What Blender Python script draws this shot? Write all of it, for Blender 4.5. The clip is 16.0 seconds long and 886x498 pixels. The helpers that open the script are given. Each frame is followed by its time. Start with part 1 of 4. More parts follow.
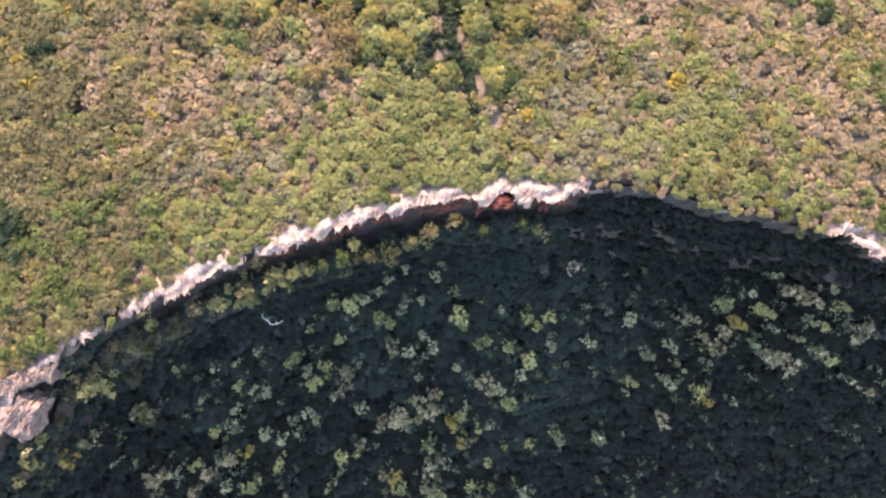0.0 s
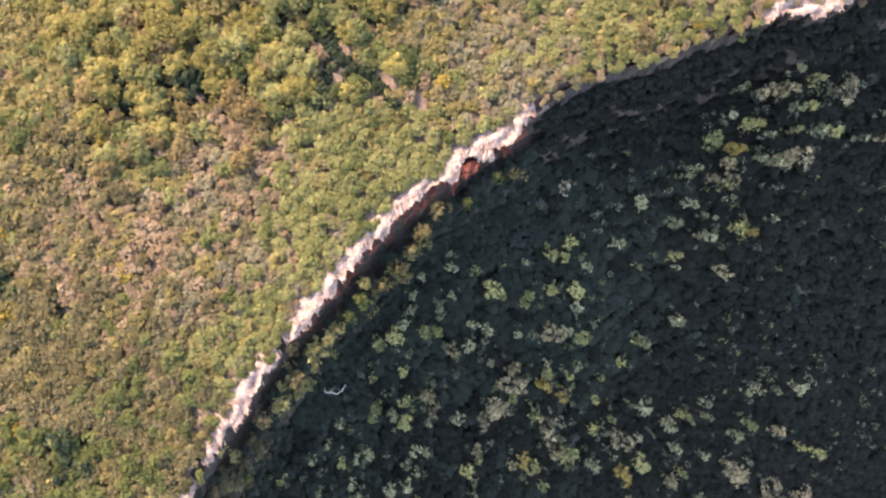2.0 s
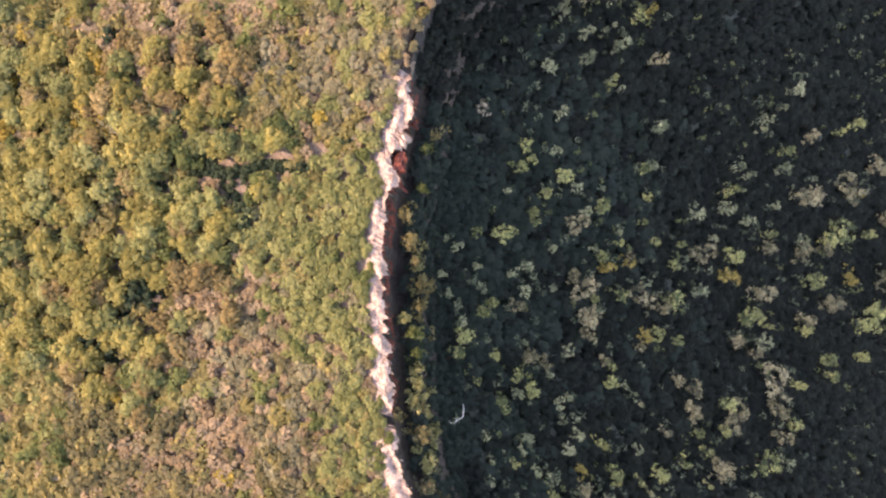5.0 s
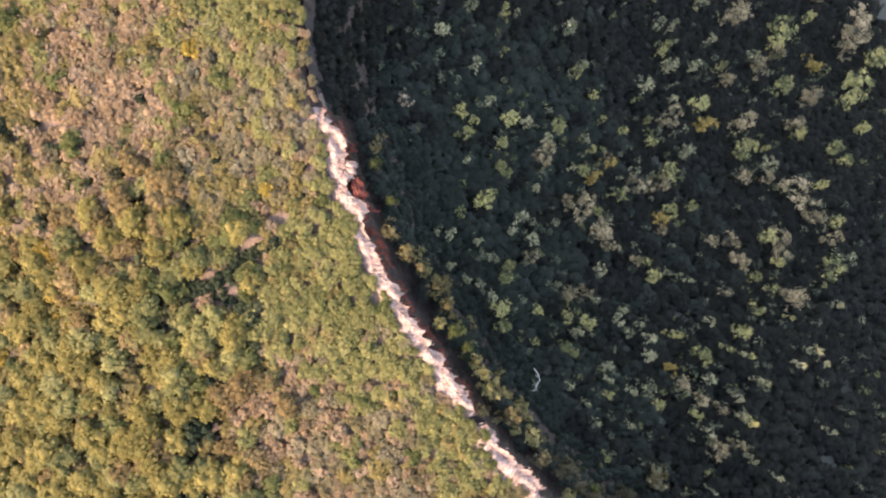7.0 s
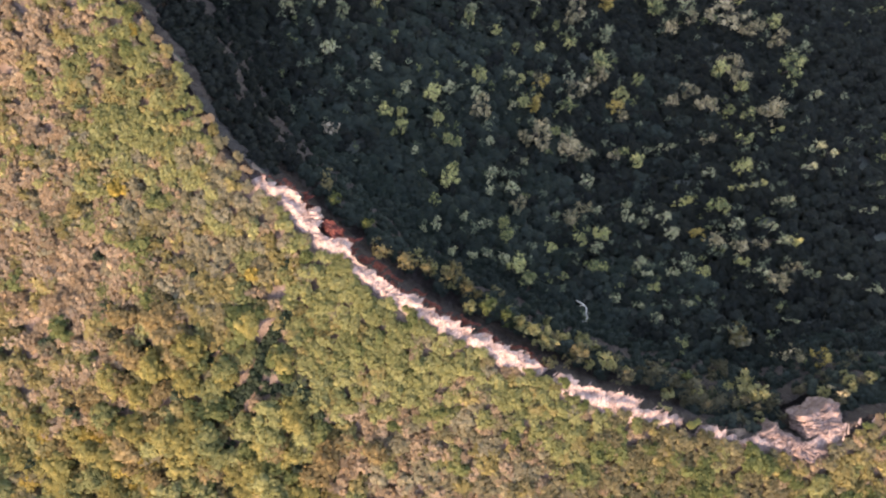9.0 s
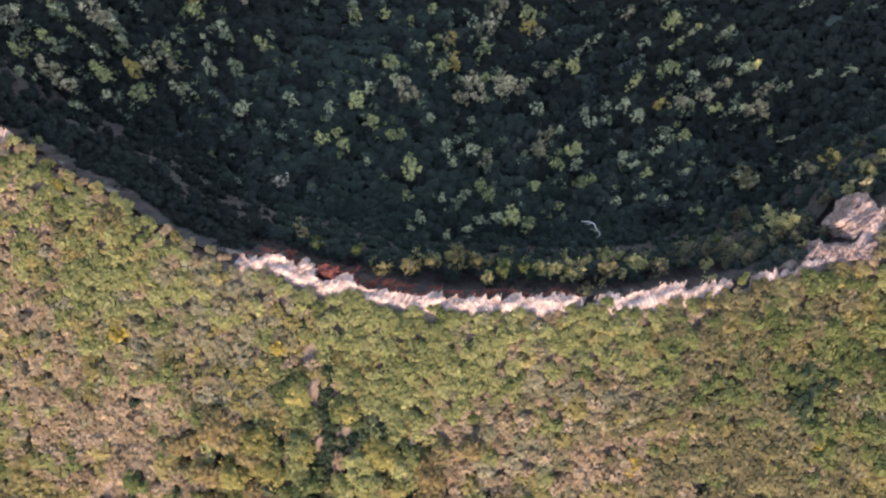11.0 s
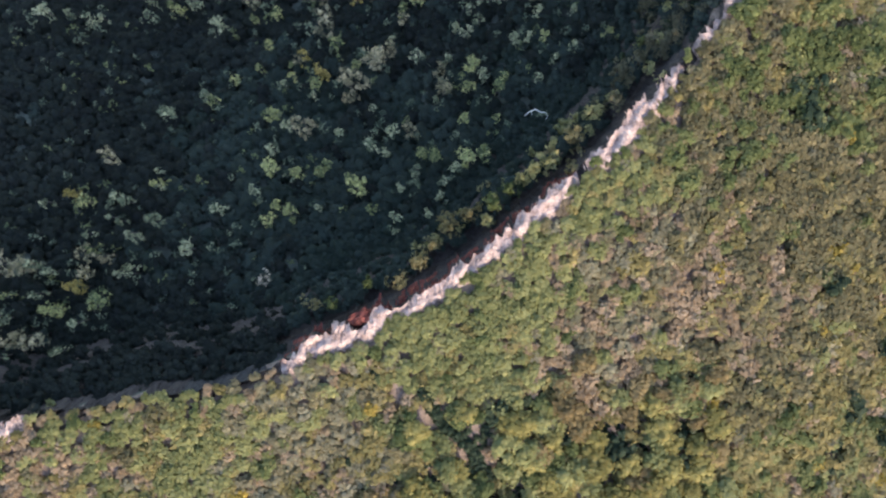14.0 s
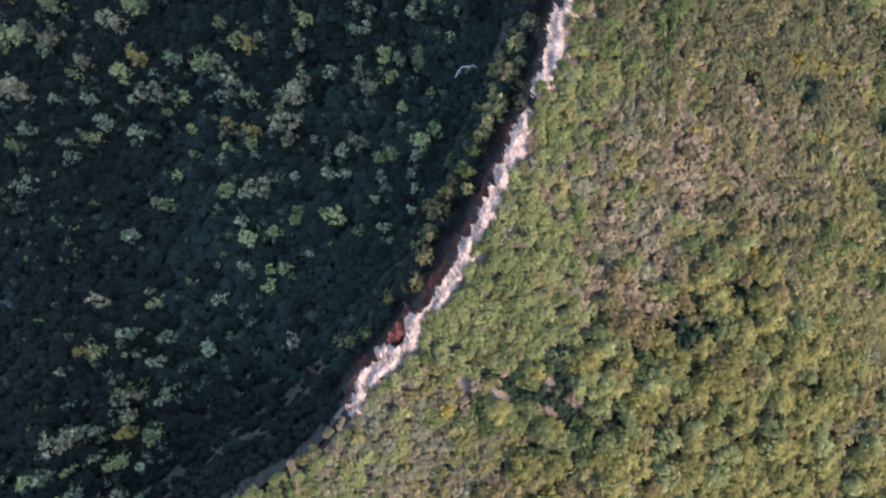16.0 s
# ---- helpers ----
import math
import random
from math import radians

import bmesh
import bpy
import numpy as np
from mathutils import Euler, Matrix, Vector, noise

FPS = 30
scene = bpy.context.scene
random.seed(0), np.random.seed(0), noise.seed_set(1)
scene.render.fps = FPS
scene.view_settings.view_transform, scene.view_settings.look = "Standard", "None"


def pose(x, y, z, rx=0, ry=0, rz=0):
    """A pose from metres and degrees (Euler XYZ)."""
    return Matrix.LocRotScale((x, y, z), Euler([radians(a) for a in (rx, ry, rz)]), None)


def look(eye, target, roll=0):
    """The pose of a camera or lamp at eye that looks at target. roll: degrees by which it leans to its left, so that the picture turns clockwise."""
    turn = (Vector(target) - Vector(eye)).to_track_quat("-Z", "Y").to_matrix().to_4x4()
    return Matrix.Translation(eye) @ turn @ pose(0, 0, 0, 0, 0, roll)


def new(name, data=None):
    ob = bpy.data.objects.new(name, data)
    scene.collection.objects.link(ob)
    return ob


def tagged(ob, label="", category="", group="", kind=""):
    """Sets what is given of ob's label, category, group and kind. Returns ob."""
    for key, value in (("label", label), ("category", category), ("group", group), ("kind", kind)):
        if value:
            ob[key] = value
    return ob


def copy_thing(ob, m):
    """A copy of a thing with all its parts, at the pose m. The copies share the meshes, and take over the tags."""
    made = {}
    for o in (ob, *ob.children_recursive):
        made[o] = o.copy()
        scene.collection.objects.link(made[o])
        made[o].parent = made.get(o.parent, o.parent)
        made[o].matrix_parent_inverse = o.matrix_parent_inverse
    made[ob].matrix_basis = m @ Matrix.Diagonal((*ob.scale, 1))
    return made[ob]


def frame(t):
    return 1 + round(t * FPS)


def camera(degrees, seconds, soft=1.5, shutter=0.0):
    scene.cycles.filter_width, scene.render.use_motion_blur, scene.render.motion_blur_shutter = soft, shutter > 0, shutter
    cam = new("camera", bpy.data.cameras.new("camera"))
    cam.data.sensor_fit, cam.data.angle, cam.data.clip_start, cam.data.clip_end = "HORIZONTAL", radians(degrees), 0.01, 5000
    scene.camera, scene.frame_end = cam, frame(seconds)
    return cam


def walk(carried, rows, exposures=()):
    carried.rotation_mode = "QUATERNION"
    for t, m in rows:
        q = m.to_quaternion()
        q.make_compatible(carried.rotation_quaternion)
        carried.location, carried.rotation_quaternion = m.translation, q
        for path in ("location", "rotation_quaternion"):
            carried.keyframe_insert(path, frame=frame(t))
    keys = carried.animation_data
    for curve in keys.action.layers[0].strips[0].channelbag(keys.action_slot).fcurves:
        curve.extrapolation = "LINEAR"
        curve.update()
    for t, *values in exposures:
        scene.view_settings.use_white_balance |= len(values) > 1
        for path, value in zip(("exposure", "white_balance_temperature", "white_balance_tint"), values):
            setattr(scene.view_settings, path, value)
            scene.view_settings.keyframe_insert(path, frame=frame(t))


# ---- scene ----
cam = camera(71.0, 16.0, soft=2.25)
PATH = [
    (0.0, 0.00, 0.00, 120.00, -2.500, -1.393, 0.06),
    (0.5, 0.38, -0.38, 120.10, -2.353, -1.455, -7.91),
    (1.0, 0.71, -0.72, 120.11, -2.189, -1.546, -15.88),
    (1.5, 0.93, -1.08, 120.07, -2.042, -1.655, -23.84),
    (2.0, 1.04, -1.46, 119.90, -1.889, -1.751, -31.61),
    (2.5, 1.08, -1.79, 119.82, -1.723, -1.823, -38.75),
    (3.0, 1.11, -2.11, 119.67, -1.559, -1.902, -46.11),
    (3.5, 1.17, -2.46, 119.65, -1.403, -1.993, -53.52),
    (4.0, 1.26, -2.82, 119.65, -1.273, -2.052, -60.88),
    (6.5, 1.90, -4.64, 118.96, -0.790, -2.102, -97.85),
    (7.0, 1.85, -4.92, 118.83, -0.694, -2.141, -105.25),
    (7.5, 1.67, -5.17, 118.71, -0.588, -2.167, -112.73),
    (8.0, 1.40, -5.52, 118.61, -0.505, -2.125, -120.11),
    (10.5, -0.88, -7.91, 117.27, -0.837, -1.440, -155.02),
    (11.0, -1.15, -8.11, 117.04, -1.068, -1.420, -161.72),
    (11.5, -1.21, -8.17, 116.88, -1.330, -1.510, -168.33),
    (12.0, -1.19, -8.22, 116.80, -1.547, -1.687, -174.94),
    (12.5, -1.20, -8.25, 116.67, -1.703, -1.902, -181.66),
    (13.0, -1.27, -8.20, 116.48, -1.818, -2.113, -188.35),
    (13.5, -1.32, -8.09, 116.25, -1.883, -2.292, -194.87),
    (14.0, -1.34, -7.91, 115.96, -1.883, -2.495, -201.43),
    (14.5, -1.27, -7.72, 115.70, -1.840, -2.687, -207.87),
    (15.0, -1.09, -7.52, 115.49, -1.736, -2.898, -214.32),
    (15.5, -0.77, -7.33, 115.28, -1.571, -3.117, -220.94),
    (16.0, -0.39, -7.15, 115.07, -1.349, -3.325, -227.73),
]
walk(cam, [(t, pose(x, y, z, rx, ry, rz)) for t, x, y, z, rx, ry, rz in PATH],
     [(0.0, 2.78, 7350, 22), (4.0, 2.73, 8450, 27.5), (8.0, 2.6, 8350, 28.5), (11.0, 2.43, 7350, 21.5), (13.5, 2.29, 6700, 16), (16.0, 2.16, 6250, 13.5)])

# ---- light ----
SUN_ELEVATION, SUN_AZIMUTH = 24.5, -9.0
world = bpy.data.worlds.new("sky")
scene.world = world
world.use_nodes = True
wn = world.node_tree
sky = wn.nodes.new("ShaderNodeTexSky")
sky.sky_type, sky.sun_disc = "NISHITA", False
sky.sun_elevation, sky.sun_rotation = radians(SUN_ELEVATION), radians(SUN_AZIMUTH)
wn.links.new(sky.outputs[0], wn.nodes["Background"].inputs[0])
wn.nodes["Background"].inputs[1].default_value = 0.15
sun = new("sun", bpy.data.lights.new("sun", "SUN"))
sun.data.energy, sun.data.angle, sun.data.color = 2.2, radians(0.6), (1.0, 0.84, 0.64)
toward_sun = Vector((math.sin(radians(SUN_AZIMUTH)) * math.cos(radians(SUN_ELEVATION)),
                     math.cos(radians(SUN_AZIMUTH)) * math.cos(radians(SUN_ELEVATION)), math.sin(radians(SUN_ELEVATION))))
sun.matrix_world = look(toward_sun * 300, (0, 0, 0))


# ---- the lie of the land: a curved rim, a sunlit slope behind it, a cliff and a shaded slope before it ----
RIM = [
    (-213.5, -120.9), (-128.5, -75.1), (-104.5, -62.0), (-90.2, -51.5), (-82.9, -41.1), (-78.9, -32.3), (-71.3, -27.4), (-61.5, -20.1), (-55.0, -16.0), (-46.3, -11.1), (-35.5, -6.8), (-30.1, -5.1), (-21.4, -2.4), (-12.7, 0.3), (-1.9, 3.0), (10.1, 4.7), (17.8, 5.3), (26.6, 5.3), (33.2, 5.8), (40.9, 6.4), (48.7, 4.8), (57.6, 2.0), (65.4, 1.0), (73.4, -1.2), (82.3, -0.7), (90.2, -6.8), (98.4, -7.4), (116.9, -11.9), (152.3, -25.6), (201.8, -58.5),
]


def spline(points, n):
    p, out = [np.array(q, float) for q in points], []
    for i in range(len(p) - 1):
        a, b, c, d = p[max(i - 1, 0)], p[i], p[i + 1], p[min(i + 2, len(p) - 1)]
        for k in range(n):
            t = k / n
            out.append(0.5 * (2 * b + (c - a) * t + (2 * a - 5 * b + 4 * c - d) * t * t + (3 * b - a - 3 * c + d) * t ** 3))
    return np.array(out + [p[-1]])


LINE = spline(RIM, 8)


def rim_distance(x, y):
    """Distance from the rim, positive on the shaded side, and the x of the nearest rim point."""
    x, y = np.asarray(x, float), np.asarray(y, float)
    best, side, foot = np.full(x.shape, 1e9), np.ones(x.shape), np.zeros(x.shape)
    for a, b in zip(LINE[:-1], LINE[1:]):
        d = b - a
        u = np.clip(((x - a[0]) * d[0] + (y - a[1]) * d[1]) / (d @ d), 0, 1)
        px, py = a[0] + u * d[0], a[1] + u * d[1]
        dist = np.hypot(x - px, y - py)
        near = dist < best
        best = np.where(near, dist, best)
        side = np.where(near, -np.sign(d[0] * (y - a[1]) - d[1] * (x - a[0])), side)
        foot = np.where(near, px, foot)
    return best * side, foot


PROFILE = ([-900, -250, -3, 0, 1.5, 6, 10, 150, 260, 900], [-95, -40, -0.2, 0, -4.5, -7, -17, -88, -125, -130])


def wave(x, y, scale, seed=0.0):
    """Cheap smooth noise, about -1 to 1."""
    x, y = np.asarray(x, float) / scale + seed, np.asarray(y, float) / scale - 1.7 * seed
    return (np.sin(1.3 * x + 1.9 * np.sin(0.7 * y + seed)) + np.sin(1.1 * y - 1.6 * np.sin(0.9 * x)) + np.sin(0.8 * (x + y) + 2.1 * np.sin(0.5 * (x - y)))) / 2.4


def land(x, y):
    s, foot = rim_distance(x, y)
    z = np.interp(s, *PROFILE)
    rough = np.clip((np.abs(s) - 6) / 20, 0, 1)
    return z + rough * (0.9 * wave(x, y, 14.0) + 0.4 * wave(x, y, 5.0, 3.0))


# ---- materials ----
def material(name):
    m = bpy.data.materials.new(name)
    m.use_nodes = True
    return m, m.node_tree.nodes, m.node_tree.links, m.node_tree.nodes["Principled BSDF"]


def noise_node(nodes, links, scale, detail=4.0, rough=0.6):
    coord, n = nodes.new("ShaderNodeTexCoord"), nodes.new("ShaderNodeTexNoise")
    n.inputs["Scale"].default_value, n.inputs["Detail"].default_value, n.inputs["Roughness"].default_value = scale, detail, rough
    links.new(coord.outputs["Object"], n.inputs["Vector"])
    return n


def ramp_node(nodes, links, fac, stops):
    r = nodes.new("ShaderNodeValToRGB")
    while len(r.color_ramp.elements) < len(stops):
        r.color_ramp.elements.new(0.5)
    for e, (at, col) in zip(r.color_ramp.elements, stops):
        e.position, e.color = at, (*col, 1)
    links.new(fac, r.inputs[0])
    return r


def mix_node(nodes, links, fac, a, b, blend="MIX"):
    m = nodes.new("ShaderNodeMix")
    m.data_type, m.blend_type = "RGBA", blend
    if isinstance(fac, float):
        m.inputs[0].default_value = fac
    else:
        links.new(fac, m.inputs[0])
    links.new(a, m.inputs[6])
    if isinstance(b, tuple):
        m.inputs[7].default_value = (*b, 1)
    else:
        links.new(b, m.inputs[7])
    return m.outputs[2]


def foliage(name, dark, mid, pale, through_light=0.58, low=0.9, high=1.06):
    """Leaves: colour varies from plant to plant and from spray to spray."""
    m, nodes, links, bsdf = material(name)
    info, attr, geo = nodes.new("ShaderNodeObjectInfo"), nodes.new("ShaderNodeAttribute"), nodes.new("ShaderNodeNewGeometry")
    attr.attribute_name = "plant"
    add, frac = nodes.new("ShaderNodeMath"), nodes.new("ShaderNodeMath")
    add.operation, frac.operation = "ADD", "FRACT"
    links.new(info.outputs["Random"], add.inputs[0])
    links.new(attr.outputs["Fac"], add.inputs[1])
    links.new(add.outputs[0], frac.inputs[0])
    plant = ramp_node(nodes, links, frac.outputs[0], [(0.0, dark), (0.5, mid), (1.0, pale)])
    spray = ramp_node(nodes, links, geo.outputs["Random Per Island"], [(0.0, (low * 0.94, low * 1.03, low * 1.05)), (0.6, (1.0, 1.0, 1.0)), (1.0, (high, high * 0.98, high * 0.9))])
    col = mix_node(nodes, links, 1.0, plant.outputs[0], spray.outputs[0], "MULTIPLY")
    links.new(col, bsdf.inputs["Base Color"])
    bsdf.inputs["Roughness"].default_value = 0.75
    bsdf.inputs["Specular IOR Level"].default_value = 0.12
    lit, mixed, out = nodes.new("ShaderNodeBsdfTranslucent"), nodes.new("ShaderNodeMixShader"), nodes["Material Output"]
    links.new(col, lit.inputs["Color"])
    mixed.inputs[0].default_value = through_light
    links.new(bsdf.outputs[0], mixed.inputs[1])
    links.new(lit.outputs[0], mixed.inputs[2])
    links.new(mixed.outputs[0], out.inputs["Surface"])
    return m


def stone(name, low, mid, high, grain=0.9, bump=0.5):
    m, nodes, links, bsdf = material(name)
    big, fine = noise_node(nodes, links, grain, 6.0), noise_node(nodes, links, grain * 6, 8.0, 0.7)
    col = ramp_node(nodes, links, big.outputs["Fac"], [(0.3, low), (0.5, mid), (0.7, high)])
    spots = ramp_node(nodes, links, fine.outputs["Fac"], [(0.3, (0.55, 0.53, 0.52)), (0.55, (1.0, 1.0, 1.0)), (0.8, (1.12, 1.1, 1.08))])
    info = nodes.new("ShaderNodeObjectInfo")
    each = ramp_node(nodes, links, info.outputs["Random"], [(0.0, (0.8, 0.77, 0.76)), (1.0, (1.1, 1.08, 1.06))])
    c = mix_node(nodes, links, 1.0, col.outputs[0], spots.outputs[0], "MULTIPLY")
    c = mix_node(nodes, links, 1.0, c, each.outputs[0], "MULTIPLY")
    links.new(c, bsdf.inputs["Base Color"])
    bsdf.inputs["Roughness"].default_value = 0.9
    b = nodes.new("ShaderNodeBump")
    b.inputs["Strength"].default_value, b.inputs["Distance"].default_value = bump, 0.25
    links.new(fine.outputs["Fac"], b.inputs["Height"])
    links.new(b.outputs[0], bsdf.inputs["Normal"])
    return m


def bark(name, a, b):
    m, nodes, links, bsdf = material(name)
    n = noise_node(nodes, links, 6.0, 6.0)
    links.new(ramp_node(nodes, links, n.outputs["Fac"], [(0.3, a), (0.7, b)]).outputs[0], bsdf.inputs["Base Color"])
    bsdf.inputs["Roughness"].default_value = 0.9
    return m


LEAF = {
    "olive": foliage("olive_leaves", (0.186, 0.157, 0.065), (0.247, 0.208, 0.088), (0.304, 0.254, 0.114)),
    "yellow_olive": foliage("yellow_olive_leaves", (0.178, 0.157, 0.054), (0.237, 0.208, 0.072), (0.292, 0.254, 0.093)),
    "lime": foliage("bright_green_leaves", (0.159, 0.167, 0.070), (0.222, 0.223, 0.093), (0.277, 0.271, 0.121)),
    "green": foliage("green_leaves", (0.084, 0.102, 0.040), (0.126, 0.143, 0.054), (0.173, 0.187, 0.075)),
    "dry": foliage("dry_beige_leaves", (0.239, 0.174, 0.111), (0.310, 0.230, 0.150), (0.370, 0.282, 0.195)),
    "grey": foliage("grey_green_leaves", (0.174, 0.154, 0.090), (0.228, 0.201, 0.125), (0.288, 0.256, 0.169)),
    "gold": foliage("golden_leaves", (0.233, 0.171, 0.042), (0.295, 0.219, 0.051), (0.346, 0.259, 0.072)),
    "brown": foliage("brown_olive_leaves", (0.125, 0.11, 0.058), (0.17, 0.147, 0.078), (0.215, 0.184, 0.1)),
    # leaves of a dark clump, and the shade colour of gaps in the scrub
    "deep": foliage("deep_green_gap_shade_leaves", (0.025, 0.04, 0.025), (0.04, 0.06, 0.035), (0.06, 0.08, 0.045)),
    # this pair holds the lens falloff from view centre to edge in its colours
    "under": foliage("lightened_understorey_leaves", (0.029, 0.041, 0.032), (0.036, 0.048, 0.040), (0.043, 0.057, 0.047), 0.45, 0.94, 1.04),
    "far": foliage("dimmed_forest_leaves", (0.018, 0.021, 0.019), (0.022, 0.027, 0.022), (0.028, 0.033, 0.028), 0.45, 0.94, 1.04),
    "ochre": foliage("ochre_leaves", (0.172, 0.126, 0.059), (0.227, 0.170, 0.080), (0.287, 0.222, 0.112)),
    "half": foliage("grey_green_forest_leaves", (0.054, 0.076, 0.054), (0.121, 0.146, 0.096), (0.229, 0.250, 0.162), 0.3, 0.5, 1.3),
    "half_green": foliage("dull_green_forest_leaves", (0.058, 0.081, 0.045), (0.135, 0.155, 0.071), (0.244, 0.250, 0.112), 0.3, 0.5, 1.3),
    "ledge_ochre": foliage("ochre_brown_ledge_leaves", (0.133, 0.113, 0.056), (0.214, 0.180, 0.089), (0.306, 0.256, 0.130)),
    "ledge_dull": foliage("dull_brown_green_leaves", (0.088, 0.083, 0.053), (0.131, 0.121, 0.075), (0.181, 0.163, 0.103)),
    "ledge": foliage("olive_green_leaves", (0.218, 0.208, 0.097), (0.305, 0.282, 0.132), (0.403, 0.366, 0.176)),
    "silver": foliage("silvery_leaves", (0.091, 0.115, 0.075), (0.258, 0.276, 0.165), (0.482, 0.477, 0.300), 0.3, 0.5, 1.3),
    "fresh": foliage("fresh_green_leaves", (0.091, 0.117, 0.061), (0.273, 0.282, 0.122), (0.485, 0.458, 0.199), 0.3, 0.5, 1.3),
    "tan": foliage("tan_leaves", (0.110, 0.109, 0.071), (0.292, 0.251, 0.147), (0.457, 0.388, 0.243), 0.3, 0.5, 1.3),
    "amber": foliage("amber_leaves", (0.2, 0.155, 0.05), (0.31, 0.24, 0.075), (0.4, 0.31, 0.11), 0.3, 0.5, 1.3),
    "white": foliage("white_blossom", (0.208, 0.176, 0.129), (0.541, 0.451, 0.344), (0.749, 0.637, 0.499), 0.3, 0.4, 1.3),
}
BARK = bark("grey_brown_bark", (0.035, 0.03, 0.025), (0.08, 0.068, 0.056))
DEADWOOD = bark("bleached_dead_wood", (0.5, 0.48, 0.45), (0.7, 0.68, 0.64))
PALE_ROCK = stone("pale_pink_rock", (0.19, 0.13, 0.11), (0.36, 0.272, 0.235), (0.5, 0.405, 0.36))
DUSTY_ROCK = stone("dusty_pink_rock", (0.085, 0.056, 0.048), (0.18, 0.128, 0.112), (0.28, 0.212, 0.19))
RED_ROCK = stone("red_sandstone", (0.05, 0.013, 0.009), (0.16, 0.036, 0.023), (0.28, 0.078, 0.047))
# both rocks of the lower faces carry the cliff's shade in their base colour
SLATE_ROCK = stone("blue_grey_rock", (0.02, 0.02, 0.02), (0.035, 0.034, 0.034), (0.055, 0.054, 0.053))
DARKENED_ROCK = stone("shade_darkened_rock", (0.025, 0.019, 0.017), (0.042, 0.034, 0.03), (0.065, 0.054, 0.048))


def soil():
    m, nodes, links, bsdf = material("pinkish_soil_and_litter")
    big, fine = noise_node(nodes, links, 0.12, 6.0), noise_node(nodes, links, 1.6, 8.0, 0.7)
    a = ramp_node(nodes, links, big.outputs["Fac"], [(0.35, (0.1, 0.074, 0.056)), (0.52, (0.165, 0.12, 0.094)), (0.68, (0.24, 0.178, 0.144))])
    b = ramp_node(nodes, links, fine.outputs["Fac"], [(0.3, (0.5, 0.5, 0.45)), (0.6, (1.0, 1.0, 1.0)), (0.8, (1.2, 1.15, 1.1))])
    links.new(mix_node(nodes, links, 1.0, a.outputs[0], b.outputs[0], "MULTIPLY"), bsdf.inputs["Base Color"])
    bsdf.inputs["Roughness"].default_value = 0.95
    bump = nodes.new("ShaderNodeBump")
    bump.inputs["Strength"].default_value, bump.inputs["Distance"].default_value = 0.6, 0.3
    links.new(fine.outputs["Fac"], bump.inputs["Height"])
    links.new(bump.outputs[0], bsdf.inputs["Normal"])
    return m


SOIL = soil()


# ground colour darkened beyond the rim to blend with the understorey leaves
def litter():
    m, nodes, links, bsdf = material("darkened_forest_floor")
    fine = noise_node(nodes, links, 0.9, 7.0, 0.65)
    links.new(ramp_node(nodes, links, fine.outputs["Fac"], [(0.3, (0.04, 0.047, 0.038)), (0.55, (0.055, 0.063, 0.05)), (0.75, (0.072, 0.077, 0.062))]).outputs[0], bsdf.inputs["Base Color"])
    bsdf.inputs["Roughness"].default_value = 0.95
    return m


FOREST_FLOOR = litter()


# ---- mesh helpers ----
def mesh_of(name, verts, faces, mats, plant=None, smooth=False, slots=None):
    """A mesh from arrays of vertices and of faces with equally many corners."""
    me = bpy.data.meshes.new(name)
    verts, faces = np.asarray(verts, np.float32), np.asarray(faces, np.int32)
    n, k = faces.shape
    me.vertices.add(len(verts))
    me.vertices.foreach_set("co", verts.ravel())
    me.loops.add(n * k)
    me.loops.foreach_set("vertex_index", faces.ravel())
    me.polygons.add(n)
    me.polygons.foreach_set("loop_start", np.arange(0, n * k, k, dtype=np.int32))
    for mat in mats:
        me.materials.append(mat)
    if slots is not None:
        me.polygons.foreach_set("material_index", np.asarray(slots, np.int32))
    me.polygons.foreach_set("use_smooth", np.full(n, smooth))
    if plant is not None:
        me.attributes.new("plant", "FLOAT", "POINT").data.foreach_set("value", np.asarray(plant, np.float32))
    me.update(calc_edges=True)
    return me


def part(name, me, parent, label=""):
    ob = new(name, me)
    ob.parent = parent
    if label:
        ob["label"] = label
    return ob


# ---- ground ----
def graded(inner, step, outer):
    a = list(np.arange(0, inner + step / 2, step))
    w = step
    while a[-1] < outer:
        w *= 1.35
        a.append(a[-1] + w)
    return np.array([-v for v in a[:0:-1]] + a)


def build_ground():
    g = graded(150.0, 1.9, 4000.0)
    n = len(g)
    gx, gy = np.meshgrid(g, g)
    z = land(gx.ravel(), gy.ravel()).reshape(n, n)
    s, foot = rim_distance(gx.ravel(), gy.ravel())
    s = s.reshape(n, n)
    z -= np.where((s > -3) & (s < 13), 1.2, 0.0) + np.where((s > 0.4) & (s < 6.4), 3.4, 0.0)
    idx = np.arange(n * n).reshape(n, n)
    faces = np.stack([idx[:-1, :-1], idx[:-1, 1:], idx[1:, 1:], idx[1:, :-1]], -1).reshape(-1, 4)
    # every face past the rim line gets the darkened floor colour
    me = mesh_of("ground", np.stack([gx, gy, z], -1).reshape(-1, 3), faces, [SOIL, FOREST_FLOOR], smooth=True, slots=(s[:-1, :-1] > 1.5).ravel())
    return tagged(new("ground", me), "brown and pinkish stony soil with leaf litter, darkened beyond the rim", "ground", kind="structure")


build_ground()


